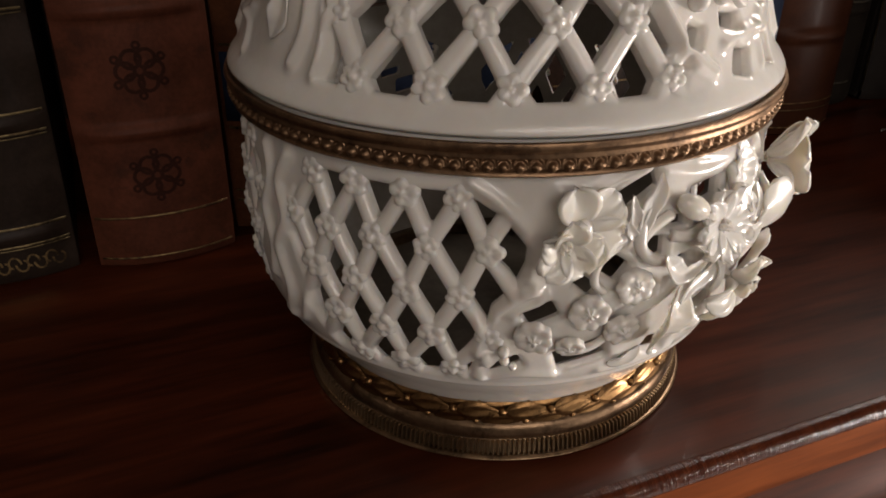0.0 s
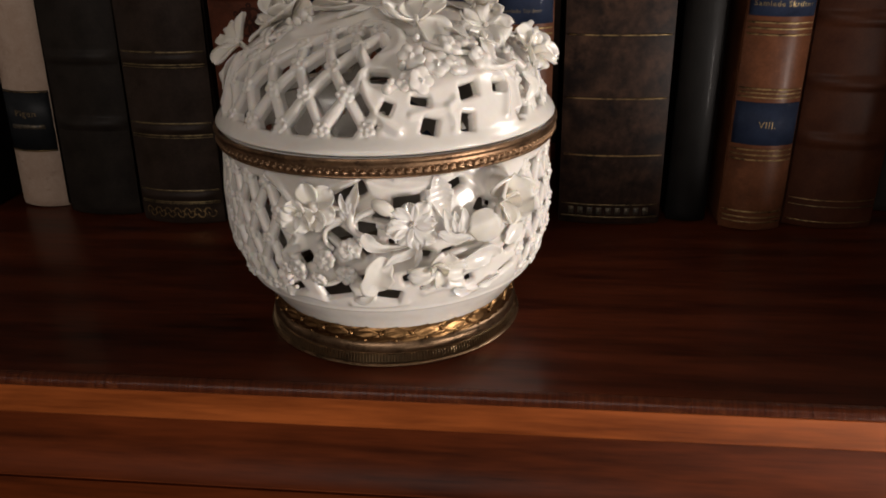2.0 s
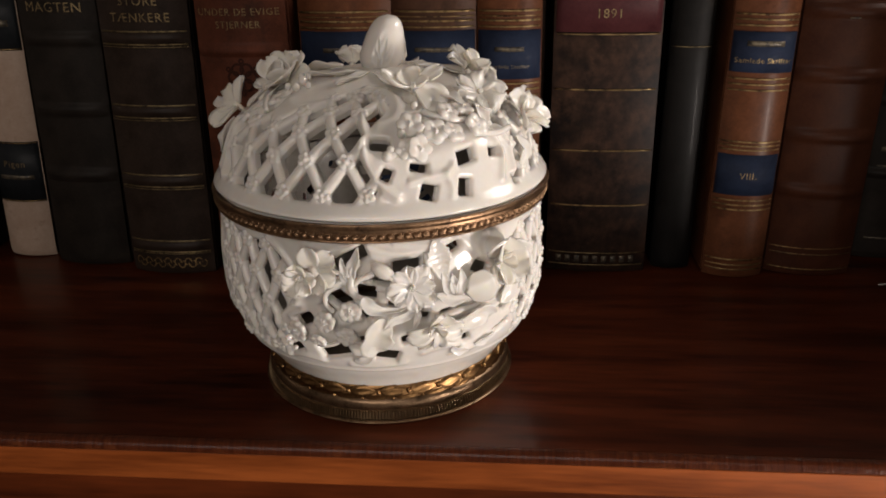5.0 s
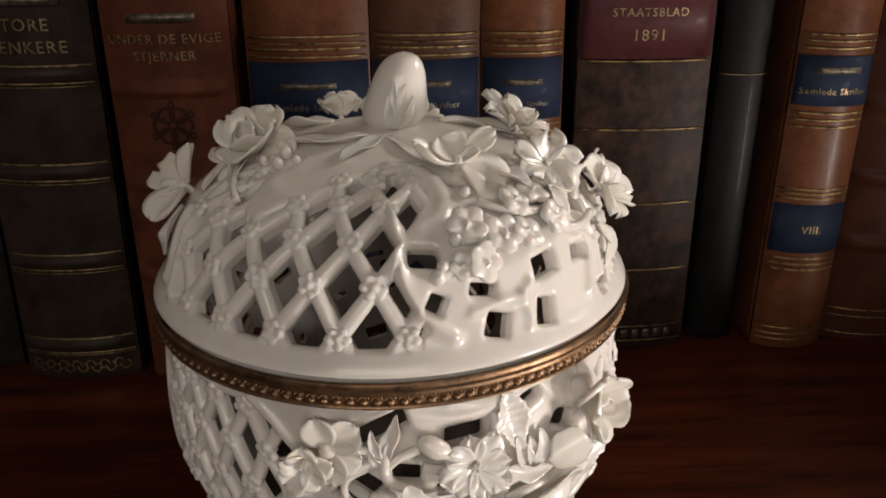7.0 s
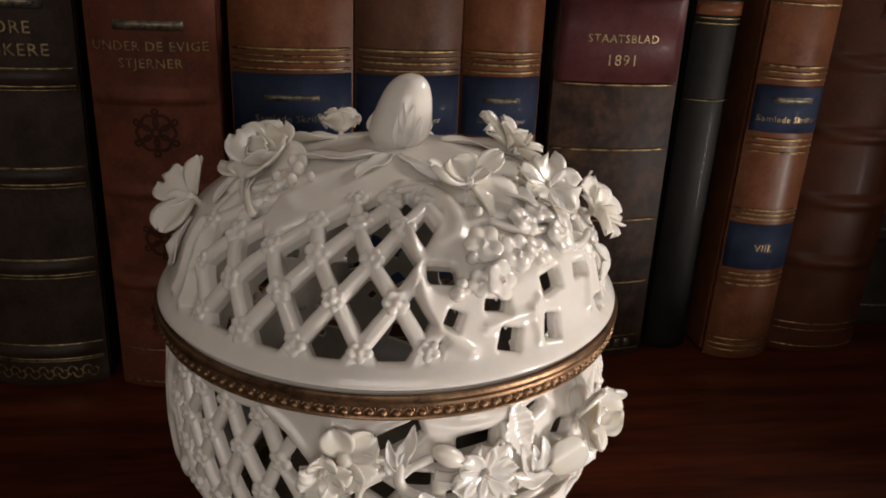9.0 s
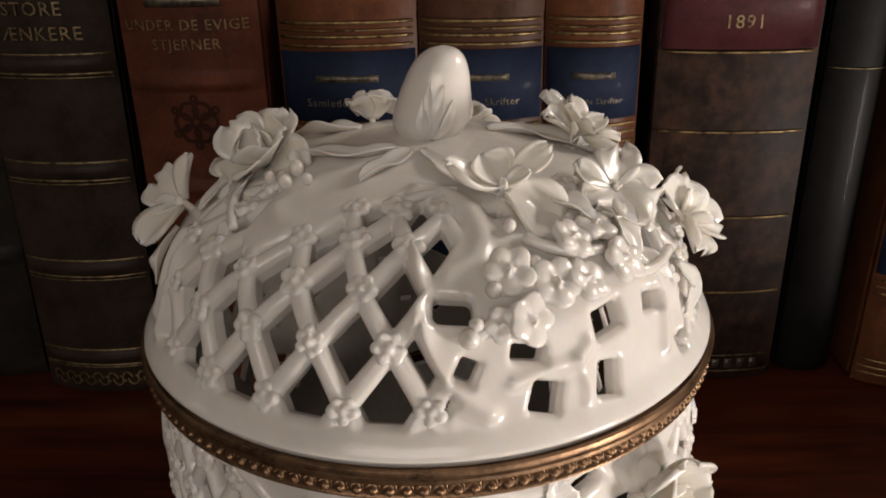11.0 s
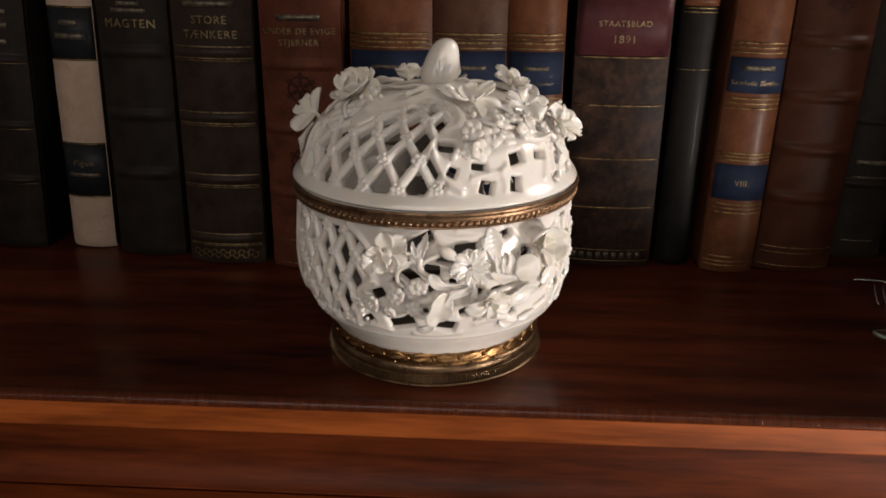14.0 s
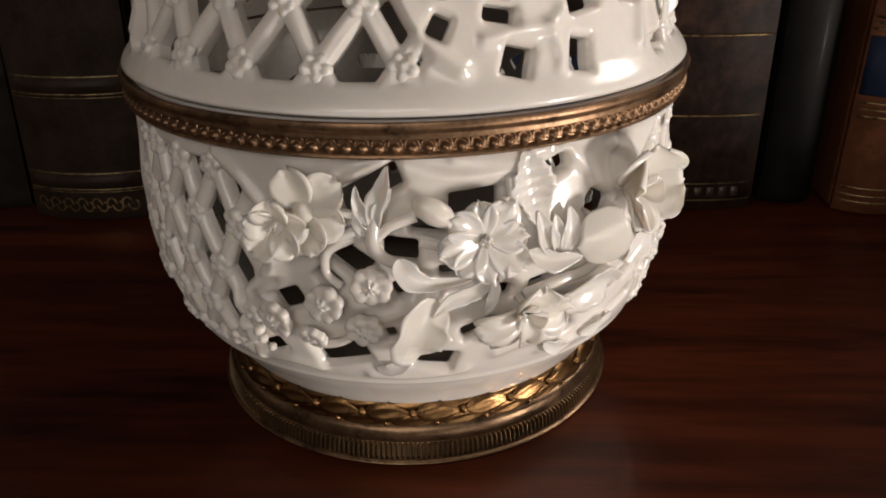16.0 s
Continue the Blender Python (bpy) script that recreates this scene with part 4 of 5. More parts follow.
def flower(parent, m, rings, stamens=0, core=0.0012, mat=None, seed=1, label="applied porcelain flower", up=Matrix.Identity(4)):
    """A modelled flower: its heart is the part, its petals are pieces of it. rings: (count, length, width, a0, a1, curl, phase, height, radius, tip, ruffle)."""
    rr = random.Random(seed)
    mat = mat or biscuit
    bumps = [(0, 0, core * 1.5, core * 1.1)]
    for k in range(stamens):
        a, q = 2.4 * k, core * 0.5 * math.sqrt(k + 0.3)
        bumps.append((q * math.cos(a), q * math.sin(a), core * 0.45, core * 1.9))
    me = knobbed_disc("flower", bumps, core * 1.4, mat, 28, 8)
    low = -core * 3.5
    for v in me.vertices:
        if v.co.z < 0:
            v.co = (v.co.x * 0.7, v.co.y * 0.7, low)
    head = link_part("flower", me, parent, label, up @ m)
    for c, (count, length, width, a0, a1, curl, phase, height, radius, tip, ruffle) in enumerate(rings):
        kinds = []
        for q in range(min(3, count)):
            me = petal_mesh(length * rr.uniform(0.93, 1.08), width * rr.uniform(0.94, 1.06), a0 + rr.uniform(-6, 6), a1 + rr.uniform(-9, 9), curl * rr.uniform(0.8, 1.2), tip, ruffle, seed=seed * 31 + c * 7 + q)
            me.materials.append(mat)
            kinds.append(me)
        for k in range(count):
            a = phase + 360.0 * k / count + rr.uniform(-5, 5)
            link_part("petal", kinds[k % len(kinds)], head, "", pose(0, 0, height, 0, 0, a) @ pose(radius, 0, 0, rr.uniform(-6, 6), 0, 0) @ Matrix.Scale(rr.uniform(0.95, 1.05), 4))
    return head


def strip(name, prof, pts, width, parent, up=Matrix.Identity(4), mat=None, crease=0.25, thick=0.9, serrate=0.0, blunt=0.45, twist=None, n=7, label="", vein=0.0, wave=0.13, oval=False, tilt=0.0):
    """A leaf laid along (angle, height, lift) points over the surface, with a sunk midrib."""
    rr = random.Random(int(abs(pts[0][0] * 71 + pts[-1][1] * 37)))
    ph = [rr.uniform(0, 6.28) for _ in range(4)]
    twist = rr.uniform(-26, 26) if twist is None else twist
    path = smooth_path(pts, n)
    N = len(path)
    P = [prof.point(q[0], q[1], q[2]) for q in path]
    verts, faces = [], []
    mcols = (-1.0, -0.8, -0.55, -0.28, 0.0, 0.28, 0.55, 0.8, 1.0)
    tops, bots = [], []
    for i in range(N):
        t = i / (N - 1)
        d = (P[min(i + 1, N - 1)] - P[max(i - 1, 0)]).normalized()
        nrm = (prof.point(path[i][0], path[i][1], path[i][2] + 1) - P[i]).normalized()
        side = d.cross(nrm).normalized()
        if twist or tilt:
            q = Matrix.Rotation(radians(twist * t + tilt), 3, d)
            side, nrm = q @ side, q @ nrm
        nrm = side.cross(d).normalized()
        hw = width / 2000 * (0.22 + 0.78 * math.sin(min(1, t / blunt) * math.pi / 2)) * (1 if t < blunt else max(0.05, 1 - ((t - blunt) / (1 - blunt)) ** 1.6))
        if oval:
            hw = width / 2000 * math.sqrt(max(0.06, 1 - (2 * t - 1) ** 2))
        hw *= 1 - serrate * ((t * 8) % 1.0) if serrate else 1
        for w in mcols:
            q = 0 if w < 0 else 1
            ragged = 1 + wave * math.sin(11 * t + ph[q]) * abs(w) + 0.5 * wave * math.sin(27 * t + ph[q + 2]) * abs(w) ** 3
            curl = wave * 1.7 * hw * math.sin(8 * t + ph[q + 1]) * w * w * math.sin(math.pi * t)
            p = P[i] + side * w * hw * ragged + nrm * (curl + crease * hw * (abs(w) ** 1.3 - 0.4) + vein / 1000 * abs(w) ** 0.5 * math.sin(2 * math.pi * (8 * t - 1.6 * abs(w))))
            tops.append(p)
            bots.append(p - nrm * thick / 1000 * (1 - 0.62 * abs(w)))
    m, k = len(mcols), N * len(mcols)
    for i in range(N - 1):
        for j in range(m - 1):
            a = i * m + j
            faces += [(a, a + 1, a + m + 1, a + m), (k + a, k + a + m, k + a + m + 1, k + a + 1)]
    ring = [j for j in range(m)] + [i * m + m - 1 for i in range(1, N)] + [(N - 1) * m + j for j in range(m - 2, -1, -1)] + [i * m for i in range(N - 2, 0, -1)]
    for a, b in zip(ring, ring[1:] + ring[:1]):
        faces.append((a, k + a, k + b, b))
    return mesh_ob(name, tops + bots, faces, mat or porcelain, parent, True, label, up)


def stem(prof, pts, radius, parent, up=Matrix.Identity(4), taper=0.8, mat=None, name="stem"):
    path = smooth_path(pts, 6)
    N, seg = len(path), 8
    P = [prof.point(q[0], q[1], q[2]) for q in path]
    verts, faces = [], []
    for i in range(N):
        d = (P[min(i + 1, N - 1)] - P[max(i - 1, 0)]).normalized()
        nrm = (prof.point(path[i][0], path[i][1], path[i][2] + 1) - P[i]).normalized()
        side = d.cross(nrm).normalized()
        nrm = side.cross(d)
        r = radius / 1000 * (1 - (1 - taper) * i / (N - 1))
        for j in range(seg):
            a = 2 * math.pi * j / seg
            verts.append(P[i] + side * r * math.cos(a) + nrm * r * math.sin(a))
    for i in range(N - 1):
        for j in range(seg):
            j2 = (j + 1) % seg
            faces.append((i * seg + j, i * seg + j2, (i + 1) * seg + j2, (i + 1) * seg + j))
    faces.append(tuple(range(seg - 1, -1, -1)))
    faces.append(tuple((N - 1) * seg + j for j in range(seg)))
    return mesh_ob(name, verts, faces, mat or porcelain, parent, True, "", up)


def small_flower(parent, prof, th, z, size, lean=(0, 0), up=Matrix.Identity(4), lift=2.2, petals=7, seed=0, mat=None, grains=8):
    """A flat flower of rounded lobes with a grained heart, pressed in one piece."""
    s, rr = size / 1000, random.Random(seed)
    bumps = []
    for k in range(petals):
        a = 2 * math.pi * (k + rr.uniform(-0.12, 0.12)) / petals
        q = s * 0.33 * rr.uniform(0.93, 1.06)
        bumps.append((q * math.cos(a), q * math.sin(a), s * (0.19 if petals > 6 else 0.25) * rr.uniform(0.93, 1.1), s * (rr.uniform(0.11, 0.16) if petals > 6 else rr.uniform(0.10, 0.16))))
    bumps.append((0, 0, s * 0.42, s * (0.105 if petals > 6 else 0.075)))
    for k in range(grains):
        a, q = 2.4 * k, s * 0.055 * math.sqrt(k + 0.2)
        bumps.append((q * math.cos(a), q * math.sin(a), s * 0.055, s * 0.20))
    me = knobbed_disc("flower", bumps, s * 0.4, mat or porcelain, 6 * petals, 10)
    for v in me.vertices:
        if v.co.z < 0:
            v.co = (v.co.x * 0.86, v.co.y * 0.86, -0.0009)
    return link_part("flower", me, parent, "small applied porcelain flower", up @ prof.seat(th, z, lift, lean[0], lean[1], seed * 17))


def rose(parent, prof, th, z, size, lean=(0, 0), up=Matrix.Identity(4), lift=3.0, seed=0, open_=1.0, turn=0):
    s = size / 1000
    return flower(parent, prof.seat(th, z, lift, lean[0], lean[1], turn), [
        (4, s * 0.55, s * 0.66, 34 * open_, -8, 0.34, 10, -0.0012, s * 0.04, 0, s * 0.045),
        (3, s * 0.46, s * 0.60, 60, 26, 0.5, 46, -0.0004, s * 0.04, 0, s * 0.04),
        (3, s * 0.33, s * 0.46, 78, 72, 0.8, 20, 0.0002, s * 0.03, 0, s * 0.02)], 4, s * 0.06, biscuit, seed + 11, "applied porcelain rose", up)


# applied flowers of the bowl
flower(jar, BODY.seat(-102.6, 70.4, 2.4, 2, 6, 0), [(1, 0.0086, 0.0086, 26, -6, 0.28, 102, 0, 0.0006, 0, 0.0005), (1, 0.0086, 0.0084, 26, -8, 0.3, 46, 0, 0.0006, 0, 0.0005), (1, 0.0090, 0.0086, 22, -10, 0.3, -14, 0, 0.0006, 0, 0.0005), (1, 0.0078, 0.0078, 26, 0, 0.3, -72, 0, 0.0006, 0, 0.0005)], 0, 0.0016, biscuit, 5, "broad outer petals of an open applied porcelain flower")
flower(jar, BODY.seat(-106.0, 68.0, 5.8, -10, 10, 14), [(5, 0.0068, 0.0070, 58, 4, 0.45, 0, -0.0008, 0.0006, 0, 0.0005)], 5, 0.0011, biscuit, 6, "cup-shaped applied porcelain flower")
for i, (th, z, size, le) in enumerate(((-92.0, 55.8, 8.8, (0, 0)), (-100.2, 51.4, 9.0, (0, -10)), (-109.6, 46.2, 9.0, (-10, -12)), (-93.7, 46.0, 8.6, (-12, 0)), (-103.0, 43.3, 7.0, (-28, -8)))):
    small_flower(jar, BODY, th, z, size, le, lift=2.4, petals=8 if i < 3 else 7, seed=i)
for th, z, r in ((-114.6, 41.4, 1.3), (-114.4, 39.0, 1.1), (-112.8, 37.2, 0.9)):
    v, f = ball(r / 1000, 10, 7, (1, 1, 1.15))
    mesh_ob("bud", v, f, porcelain, jar, True, "", BODY.seat(th, z, 1.3))
# spray of slim leaves beside the cup-shaped flower
for pts, w, cr in ((((-91.4, 66, 1.6), (-91.0, 71.5, 3.4), (-89.6, 76.4, 4.2), (-88.8, 80.2, 3.2)), 3.8, 0.45), (((-91.2, 68, 2.0), (-90.2, 72.0, 3.4), (-88.2, 75.4, 2.6)), 2.4, 0.4), (((-91.6, 67.4, 1.6), (-93.4, 71.8, 3.2), (-93.9, 76.0, 3.2)), 2.7, 0.4), (((-91.8, 65.6, 1.6), (-93.6, 68.0, 2.8), (-94.6, 70.4, 2.6)), 2.2, 0.4)):
    strip("leaf", BODY, pts, w, jar, crease=cr)
# ribbon leaf with a turned tip, and the broad heart-shaped leaf under it
strip("leaf", BODY, ((-87.4, 62.4, 4.6), (-86.2, 59.4, 5.4), (-83.4, 57.0, 4.4), (-79.0, 56.4, 3.0), (-73.4, 57.2, 1.8)), 4.6, jar, crease=0.6, blunt=0.16, twist=-40, tilt=-14)
strip("leaf", BODY, ((-71.6, 55.6, 2.2), (-75.6, 53.8, 3.0), (-79.4, 52.4, 3.4), (-82.4, 49.4, 3.8)), 3.6, jar, crease=0.5, twist=10)
strip("leaf", BODY, ((-81.0, 52.0, 2.6), (-83.4, 49.0, 4.6), (-84.6, 45.2, 5.2), (-84.9, 41.6, 3.8), (-84.4, 39.2, 2.2)), 11.5, jar, crease=0.42, oval=True, twist=-16, wave=0.09, thick=1.1, mat=biscuit, label="broad heart-shaped porcelain leaf")
for pts, w, cr in ((((-66.2, 60.4, 2.2), (-61.2, 57.6, 3.0), (-56.2, 57.6, 4.0)), 4.4, 0.5), (((-62.5, 46, 2), (-55.5, 48.4, 3.4), (-48.5, 49.2, 3.2), (-44.5, 46.6, 1.6)), 9.0, 0.35), (((-42.6, 50, 2), (-39, 55, 3.0), (-34, 60, 1.8)), 7.0, 0.35), (((-51, 34.4, 1.2), (-46.5, 35.8, 1.6), (-42, 36.5, 1.0)), 4.0, 0.3),
                   (((-72.2, 57, 2.2), (-72.6, 52.6, 4.0), (-73.8, 48.6, 3.2)), 2.6, 0.4), (((-60.5, 36.5, 1.4), (-57.5, 34.4, 2.0), (-53, 33.0, 1.2)), 4.0, 0.3), (((-93.0, 33.4, 0.3), (-90.5, 33.6, 0.9), (-88.0, 35.0, 0.8), (-86.6, 37.0, 0.4)), 4.2, 0.15)):
    strip("leaf", BODY, pts, w, jar, crease=cr, vein=0.16 if w > 6.2 else 0.0)
strip("leaf", BODY, ((-65.6, 80.2, 0.7), (-65.0, 75.0, 1.7), (-64.2, 69.6, 1.9), (-63.0, 64.0, 2.2)), 9.6, jar, crease=0.35, serrate=0.18, thick=1.1, n=14, vein=0.24, twist=0, wave=0.06, label="serrated porcelain leaf")
for pts, w in ((((-60.6, 58.0, 2.0), (-62.6, 63.0, 2.6), (-64.0, 68.2, 2.0)), 4.8), (((-59.8, 58.2, 2.2), (-60.6, 62.6, 2.8), (-60.8, 67.0, 2.2)), 4.0), (((-59.4, 58.3, 2.2), (-58.0, 63.0, 2.8), (-57.8, 68.0, 2.0)), 4.8)):
    strip("leaf", BODY, pts, w, jar, crease=0.45, twist=0, wave=0.06)
strip("leaf", BODY, ((-52.4, 54.4, 3.4), (-52.7, 58, 5.6), (-53.2, 62.5, 6.2), (-54.0, 67, 5.2)), 11.6, jar, crease=-0.10, oval=True, twist=0, tilt=-26, wave=0.06, thick=1.1, mat=biscuit, label="smooth oval porcelain leaf")
for pts, r in ((((-103, 68.4, 0.6), (-98, 70.4, 1.6), (-93, 69.4, 1.4)), 1.2), (((-102.5, 63.2, 0.6), (-98.5, 65.0, 1.6), (-94.4, 66.6, 1.4)), 1.3), (((-91.2, 69.5, 1.2), (-91.6, 64.4, 2.2), (-89.6, 61.6, 2.6), (-86.6, 60.2, 2.4)), 1.5), (((-94.8, 65.2, 0.8), (-99.0, 62.6, 2.0), (-99.6, 58, 1.6), (-97.4, 55.0, 1.0)), 1.1),
               (((-84, 64.5, 0.6), (-80.5, 63.6, 1.2), (-77, 64.6, 1.6)), 1.4), (((-84.6, 69.4, 0.8), (-88.6, 67.8, 1.4), (-91, 65.2, 1.4)), 1.2), (((-104, 40.5, 0.6), (-101, 41, 1.4), (-98, 42, 1.4), (-95.6, 43.6, 1.0)), 1.0), (((-66, 50.2, 0.6), (-60, 52.2, 1.6), (-54, 52.6, 1.6), (-50, 54, 1.2)), 1.3), (((-68.5, 76, 0.6), (-68.8, 69, 2.2), (-69.5, 64, 1.8)), 1.2)):
    stem(BODY, pts, r, jar)
# closed bud beside the daisy
BUD_AT = BODY.seat(-81.8, 71.0, 3.6, 0, 0, -32)
v, f = ball(0.0026, 12, 9, (1.85, 1, 0.95))
mesh_ob("bud", v, f, biscuit, jar, True, "closed porcelain bud", BUD_AT)
flower(jar, BODY.seat(-73.8, 64.4, 3.4, 4, 0, 8), [(8, 0.0080, 0.0068, 22, 0, 0.2, 0, 0, 0.0008, -0.0004, 0.0011)], 6, 0.0011, porcelain, 21, "glossy applied porcelain daisy")
# five-petalled flower with narrow lower petals, and a deep open cup above it
flower(jar, BODY.seat(-66.8, 48.8, 3.4, -12, 2, 0), [(1, 0.0112, 0.0064, 44, -34, 0.5, 190, 0, 0.0006, 0, 0.0006), (1, 0.0088, 0.0104, 52, 12, 0.4, 84, 0, 0.0006, 0, 0.0008), (1, 0.0098, 0.0086, 36, -16, 0.4, -12, 0, 0.0006, -0.0008, 0.0008), (1, 0.0112, 0.0042, 38, -40, 0.6, -122, 0, 0.0006, -0.0010, 0.0004), (1, 0.0096, 0.0054, 44, -30, 0.7, -80, 0, 0.0006, -0.0006, 0.0004), (1, 0.0060, 0.0062, 66, 40, 0.6, 140, 0.0004, 0.0004, 0, 0.0004), (1, 0.0054, 0.0056, 70, 60, 0.7, 20, 0.0004, 0.0004, 0, 0.0004)], 4, 0.0010, biscuit, 23, "applied porcelain flower with narrow lower petals")
flower(jar, BODY.seat(-43.2, 67.8, 2.4, 2, -8, 0), [(1, 0.0122, 0.0164, 70, 48, 0.34, 172, 0, 0.0010, 0, 0.0006), (1, 0.0114, 0.0158, 60, 40, 0.32, 92, 0, 0.0010, 0, 0.0008), (1, 0.0106, 0.0146, 54, 36, 0.32, 12, 0, 0.0010, 0, 0.0008), (1, 0.0098, 0.0136, 48, 24, 0.32, -62, 0, 0.0010, 0, 0.0008), (1, 0.0090, 0.0090, 60, 24, 0.5, -120, 0, 0.0008, 0, 0.0006), (1, 0.0066, 0.0076, 74, 66, 0.7, 60, 0.0004, 0.0004, 0, 0.0004)], 4, 0.0011, biscuit, 28, "deep cup-shaped applied porcelain flower")
# the same planting on the far side, sparser
for k in (1.5,):
    rose(jar, BODY, -106 + 120 * k, 69, 17, lift=4.4, seed=31)
    rose(jar, BODY, -66 + 120 * k, 45, 16, lift=4.0, seed=34)
    flower(jar, BODY.seat(-73.8 + 120 * k, 64.4, 3.2), [(10, 0.0078, 0.0045, 24, 6, 0.35, 0, 0, 0.0008, 0.0009, 0.0003)], 6, 0.0012, porcelain, 21, "glossy applied porcelain daisy")
    strip("leaf", BODY, ((-67 + 120 * k, 77, 0.9), (-63 + 120 * k, 70, 3), (-57 + 120 * k, 59, 4)), 13, jar, crease=0.35, serrate=0.22, thick=1.2, n=12, vein=0.35)
    strip("leaf", BODY, ((-75 + 120 * k, 54, 2), (-80 + 120 * k, 50, 4), (-87 + 120 * k, 41, 3)), 12, jar, crease=0.45)

# ---- flowers of the lid ----
for i, (th, z, size, le) in enumerate(((-69.6, 117.0, 8.6, (0, 0)), (-61.6, 114.6, 8.8, (0, 0)), (-68.4, 110.8, 8.4, (-10, 0)), (-44.0, 114.6, 8.2, (0, 6)), (-55.0, 114.0, 7.8, (8, 0)), (-73.4, 110.8, 6.0, (-6, -10)), (-52.5, 119.0, 8.0, (6, 4)), (-44.2, 119.6, 7.6, (4, 6)))):
    small_flower(lid, LID, th, z, size * 1.12, (le[0] + (i * 7) % 19 - 9, le[1] + (i * 11) % 23 - 11), LIFT, 2.6, 5, 40 + i, None, 3)
for th, z, r in ((-79.0, 109.3, 2.0), (-73.4, 115.4, 1.6), (-63.6, 117.6, 1.7), (-64.5, 122.2, 1.4), (-77.6, 111.2, 1.5), (-156.5, 127.4, 1.7), (-146, 127.0, 1.7), (-141, 125.6, 1.5), (-150, 125.2, 1.3), (-134, 126.6, 1.2)):
    v, f = ball(r / 1000, 10, 7, (1, 1, 1.2))
    mesh_ob("bud", v, f, porcelain, lid, True, "", LIFT @ LID.seat(th, z, 1.4))
# half-opened flower in front of the knob
flower(lid, LID.seat(-60.0, 125.8, 3.0, -4, 0, 0), [(1, 0.0128, 0.0070, 24, 12, 0.1, 22, 0.0004, 0.0008, 0, 0.0004), (1, 0.0126, 0.0088, -2, 52, 0.45, 166, 0, 0.0008, 0, 0.0006), (1, 0.0118, 0.0120, 4, -56, 0.5, -56, 0, 0.0012, -0.0008, 0.0010), (1, 0.0070, 0.0090, 10, 26, 0.5, 100, 0, 0.0006, 0, 0.0005), (1, 0.0056, 0.0040, 50, 40, 0.5, -12, 0.0002, 0.0006, 0, 0.0003)], 4, 0.0010, biscuit, 52, "half-opened applied porcelain flower", LIFT)
flower(lid, LID.seat(-27.4, 121.4, 4.0, -6, -16, 10), [(5, 0.0090, 0.0106, 20, -10, 0.16, 20, 0, 0.0008, 0.0006, 0.0020)], 3, 0.0009, biscuit, 54, "open applied porcelain flower with five broad petals", LIFT)
flower(lid, LID.seat(17.0, 124.6, 2.9, -8, -14, 0), [(7, 0.0124, 0.0068, 18, 6, 0.45, 0, -0.0004, 0.0006, -0.0012, 0.0012), (5, 0.0088, 0.0060, 46, 30, 0.55, 26, 0.0003, 0.0004, -0.0010, 0.0006)], 5, 0.0012, biscuit, 60, "many-petalled applied porcelain flower with pointed petals", LIFT)
flower(lid, LID.seat(-11.5, 112.6, 3.0, 4, -10, 30), [(4, 0.0098, 0.0122, 34, 0, 0.35, 0, 0, 0.0008, 0, 0.0012), (2, 0.0062, 0.0056, 62, 50, 0.5, 40, 0.0004, 0.0005, 0, 0.0005)], 4, 0.0010, biscuit, 62, "open applied porcelain flower with wavy petals", LIFT)
rose(lid, LID, -166.5, 125.4, 22.0, (-10, 34), LIFT, 2.8, 64, open_=0.4, turn=30)
flower(lid, LID.seat(-171.0, 115.4, 3.2, 2, 24, 0), [(1, 0.0130, 0.0124, 34, -6, 0.25, -62, 0, 0.0008, 0, 0.0006), (1, 0.0122, 0.0118, 22, 0, 0.3, 205, 0, 0.0008, 0, 0.0008), (1, 0.0098, 0.0080, 40, 20, 0.4, 112, 0, 0.0008, 0, 0.0006), (1, 0.0070, 0.0064, 30, 0, 0.4, -110, 0, 0.0008, 0, 0.0006)], 4, 0.0010, biscuit, 66, "large applied porcelain flower with broad petals", LIFT)
rose(lid, LID, 122, 128.2, 14.0, (-10, -14), LIFT, 2.6, 68, open_=1.8)
rose(lid, LID, 80, 113.5, 17.0, (0, 0), LIFT, 4.4, 70)
for pts, w, cr in ((((-112, 131.0, 0.4), (-128, 130.0, 1.4), (-150, 128.8, 2.2), (-163, 127.2, 1.8)), 8.0, 0.4), (((-98, 130.9, 0.3), (-108, 129.4, 1.2), (-113, 127.6, 1.6)), 7.0, 0.4), (((-86, 130.9, 0.4), (-74, 129.2, 1.2), (-66, 127.4, 1.6), (-61, 125.4, 1.8)), 6.0, 0.35),
                   (((-47, 123.8, 2.0), (-44, 121.6, 3.6), (-43, 119.4, 3.0)), 6.0, 0.4), (((-33, 123.0, 1.6), (-36, 118.5, 3.2), (-39, 114.2, 2.0)), 8.0, 0.35), (((-178, 126.0, 1.0), (-168, 122.5, 2.2), (-160, 118.0, 1.6)), 6.5, 0.3), (((-172, 125.5, 0.8), (-160, 123.0, 1.6), (-150, 120.8, 1.0)), 4.5, 0.3),
                   (((20, 130.4, 0.6), (16, 127.6, 1.8), (8, 123.6, 1.4)), 8.0, 0.35), (((150, 130.0, 0.6), (156, 128.0, 1.8), (160, 125.4, 1.8)), 8.0, 0.35), (((60, 130.0, 0.5), (75, 127.0, 2), (90, 123.0, 1.5)), 9, 0.35), (((-165, 113.5, 1.2), (-162, 106.1, 2.2), (-165, 100.0, 1.2)), 6, 0.35), (((-24, 108.5, 1.0), (-22, 103.0, 2.0), (-27, 99.0, 1.0)), 6, 0.3)):
    strip("leaf", LID, pts, w, lid, LIFT, crease=cr)
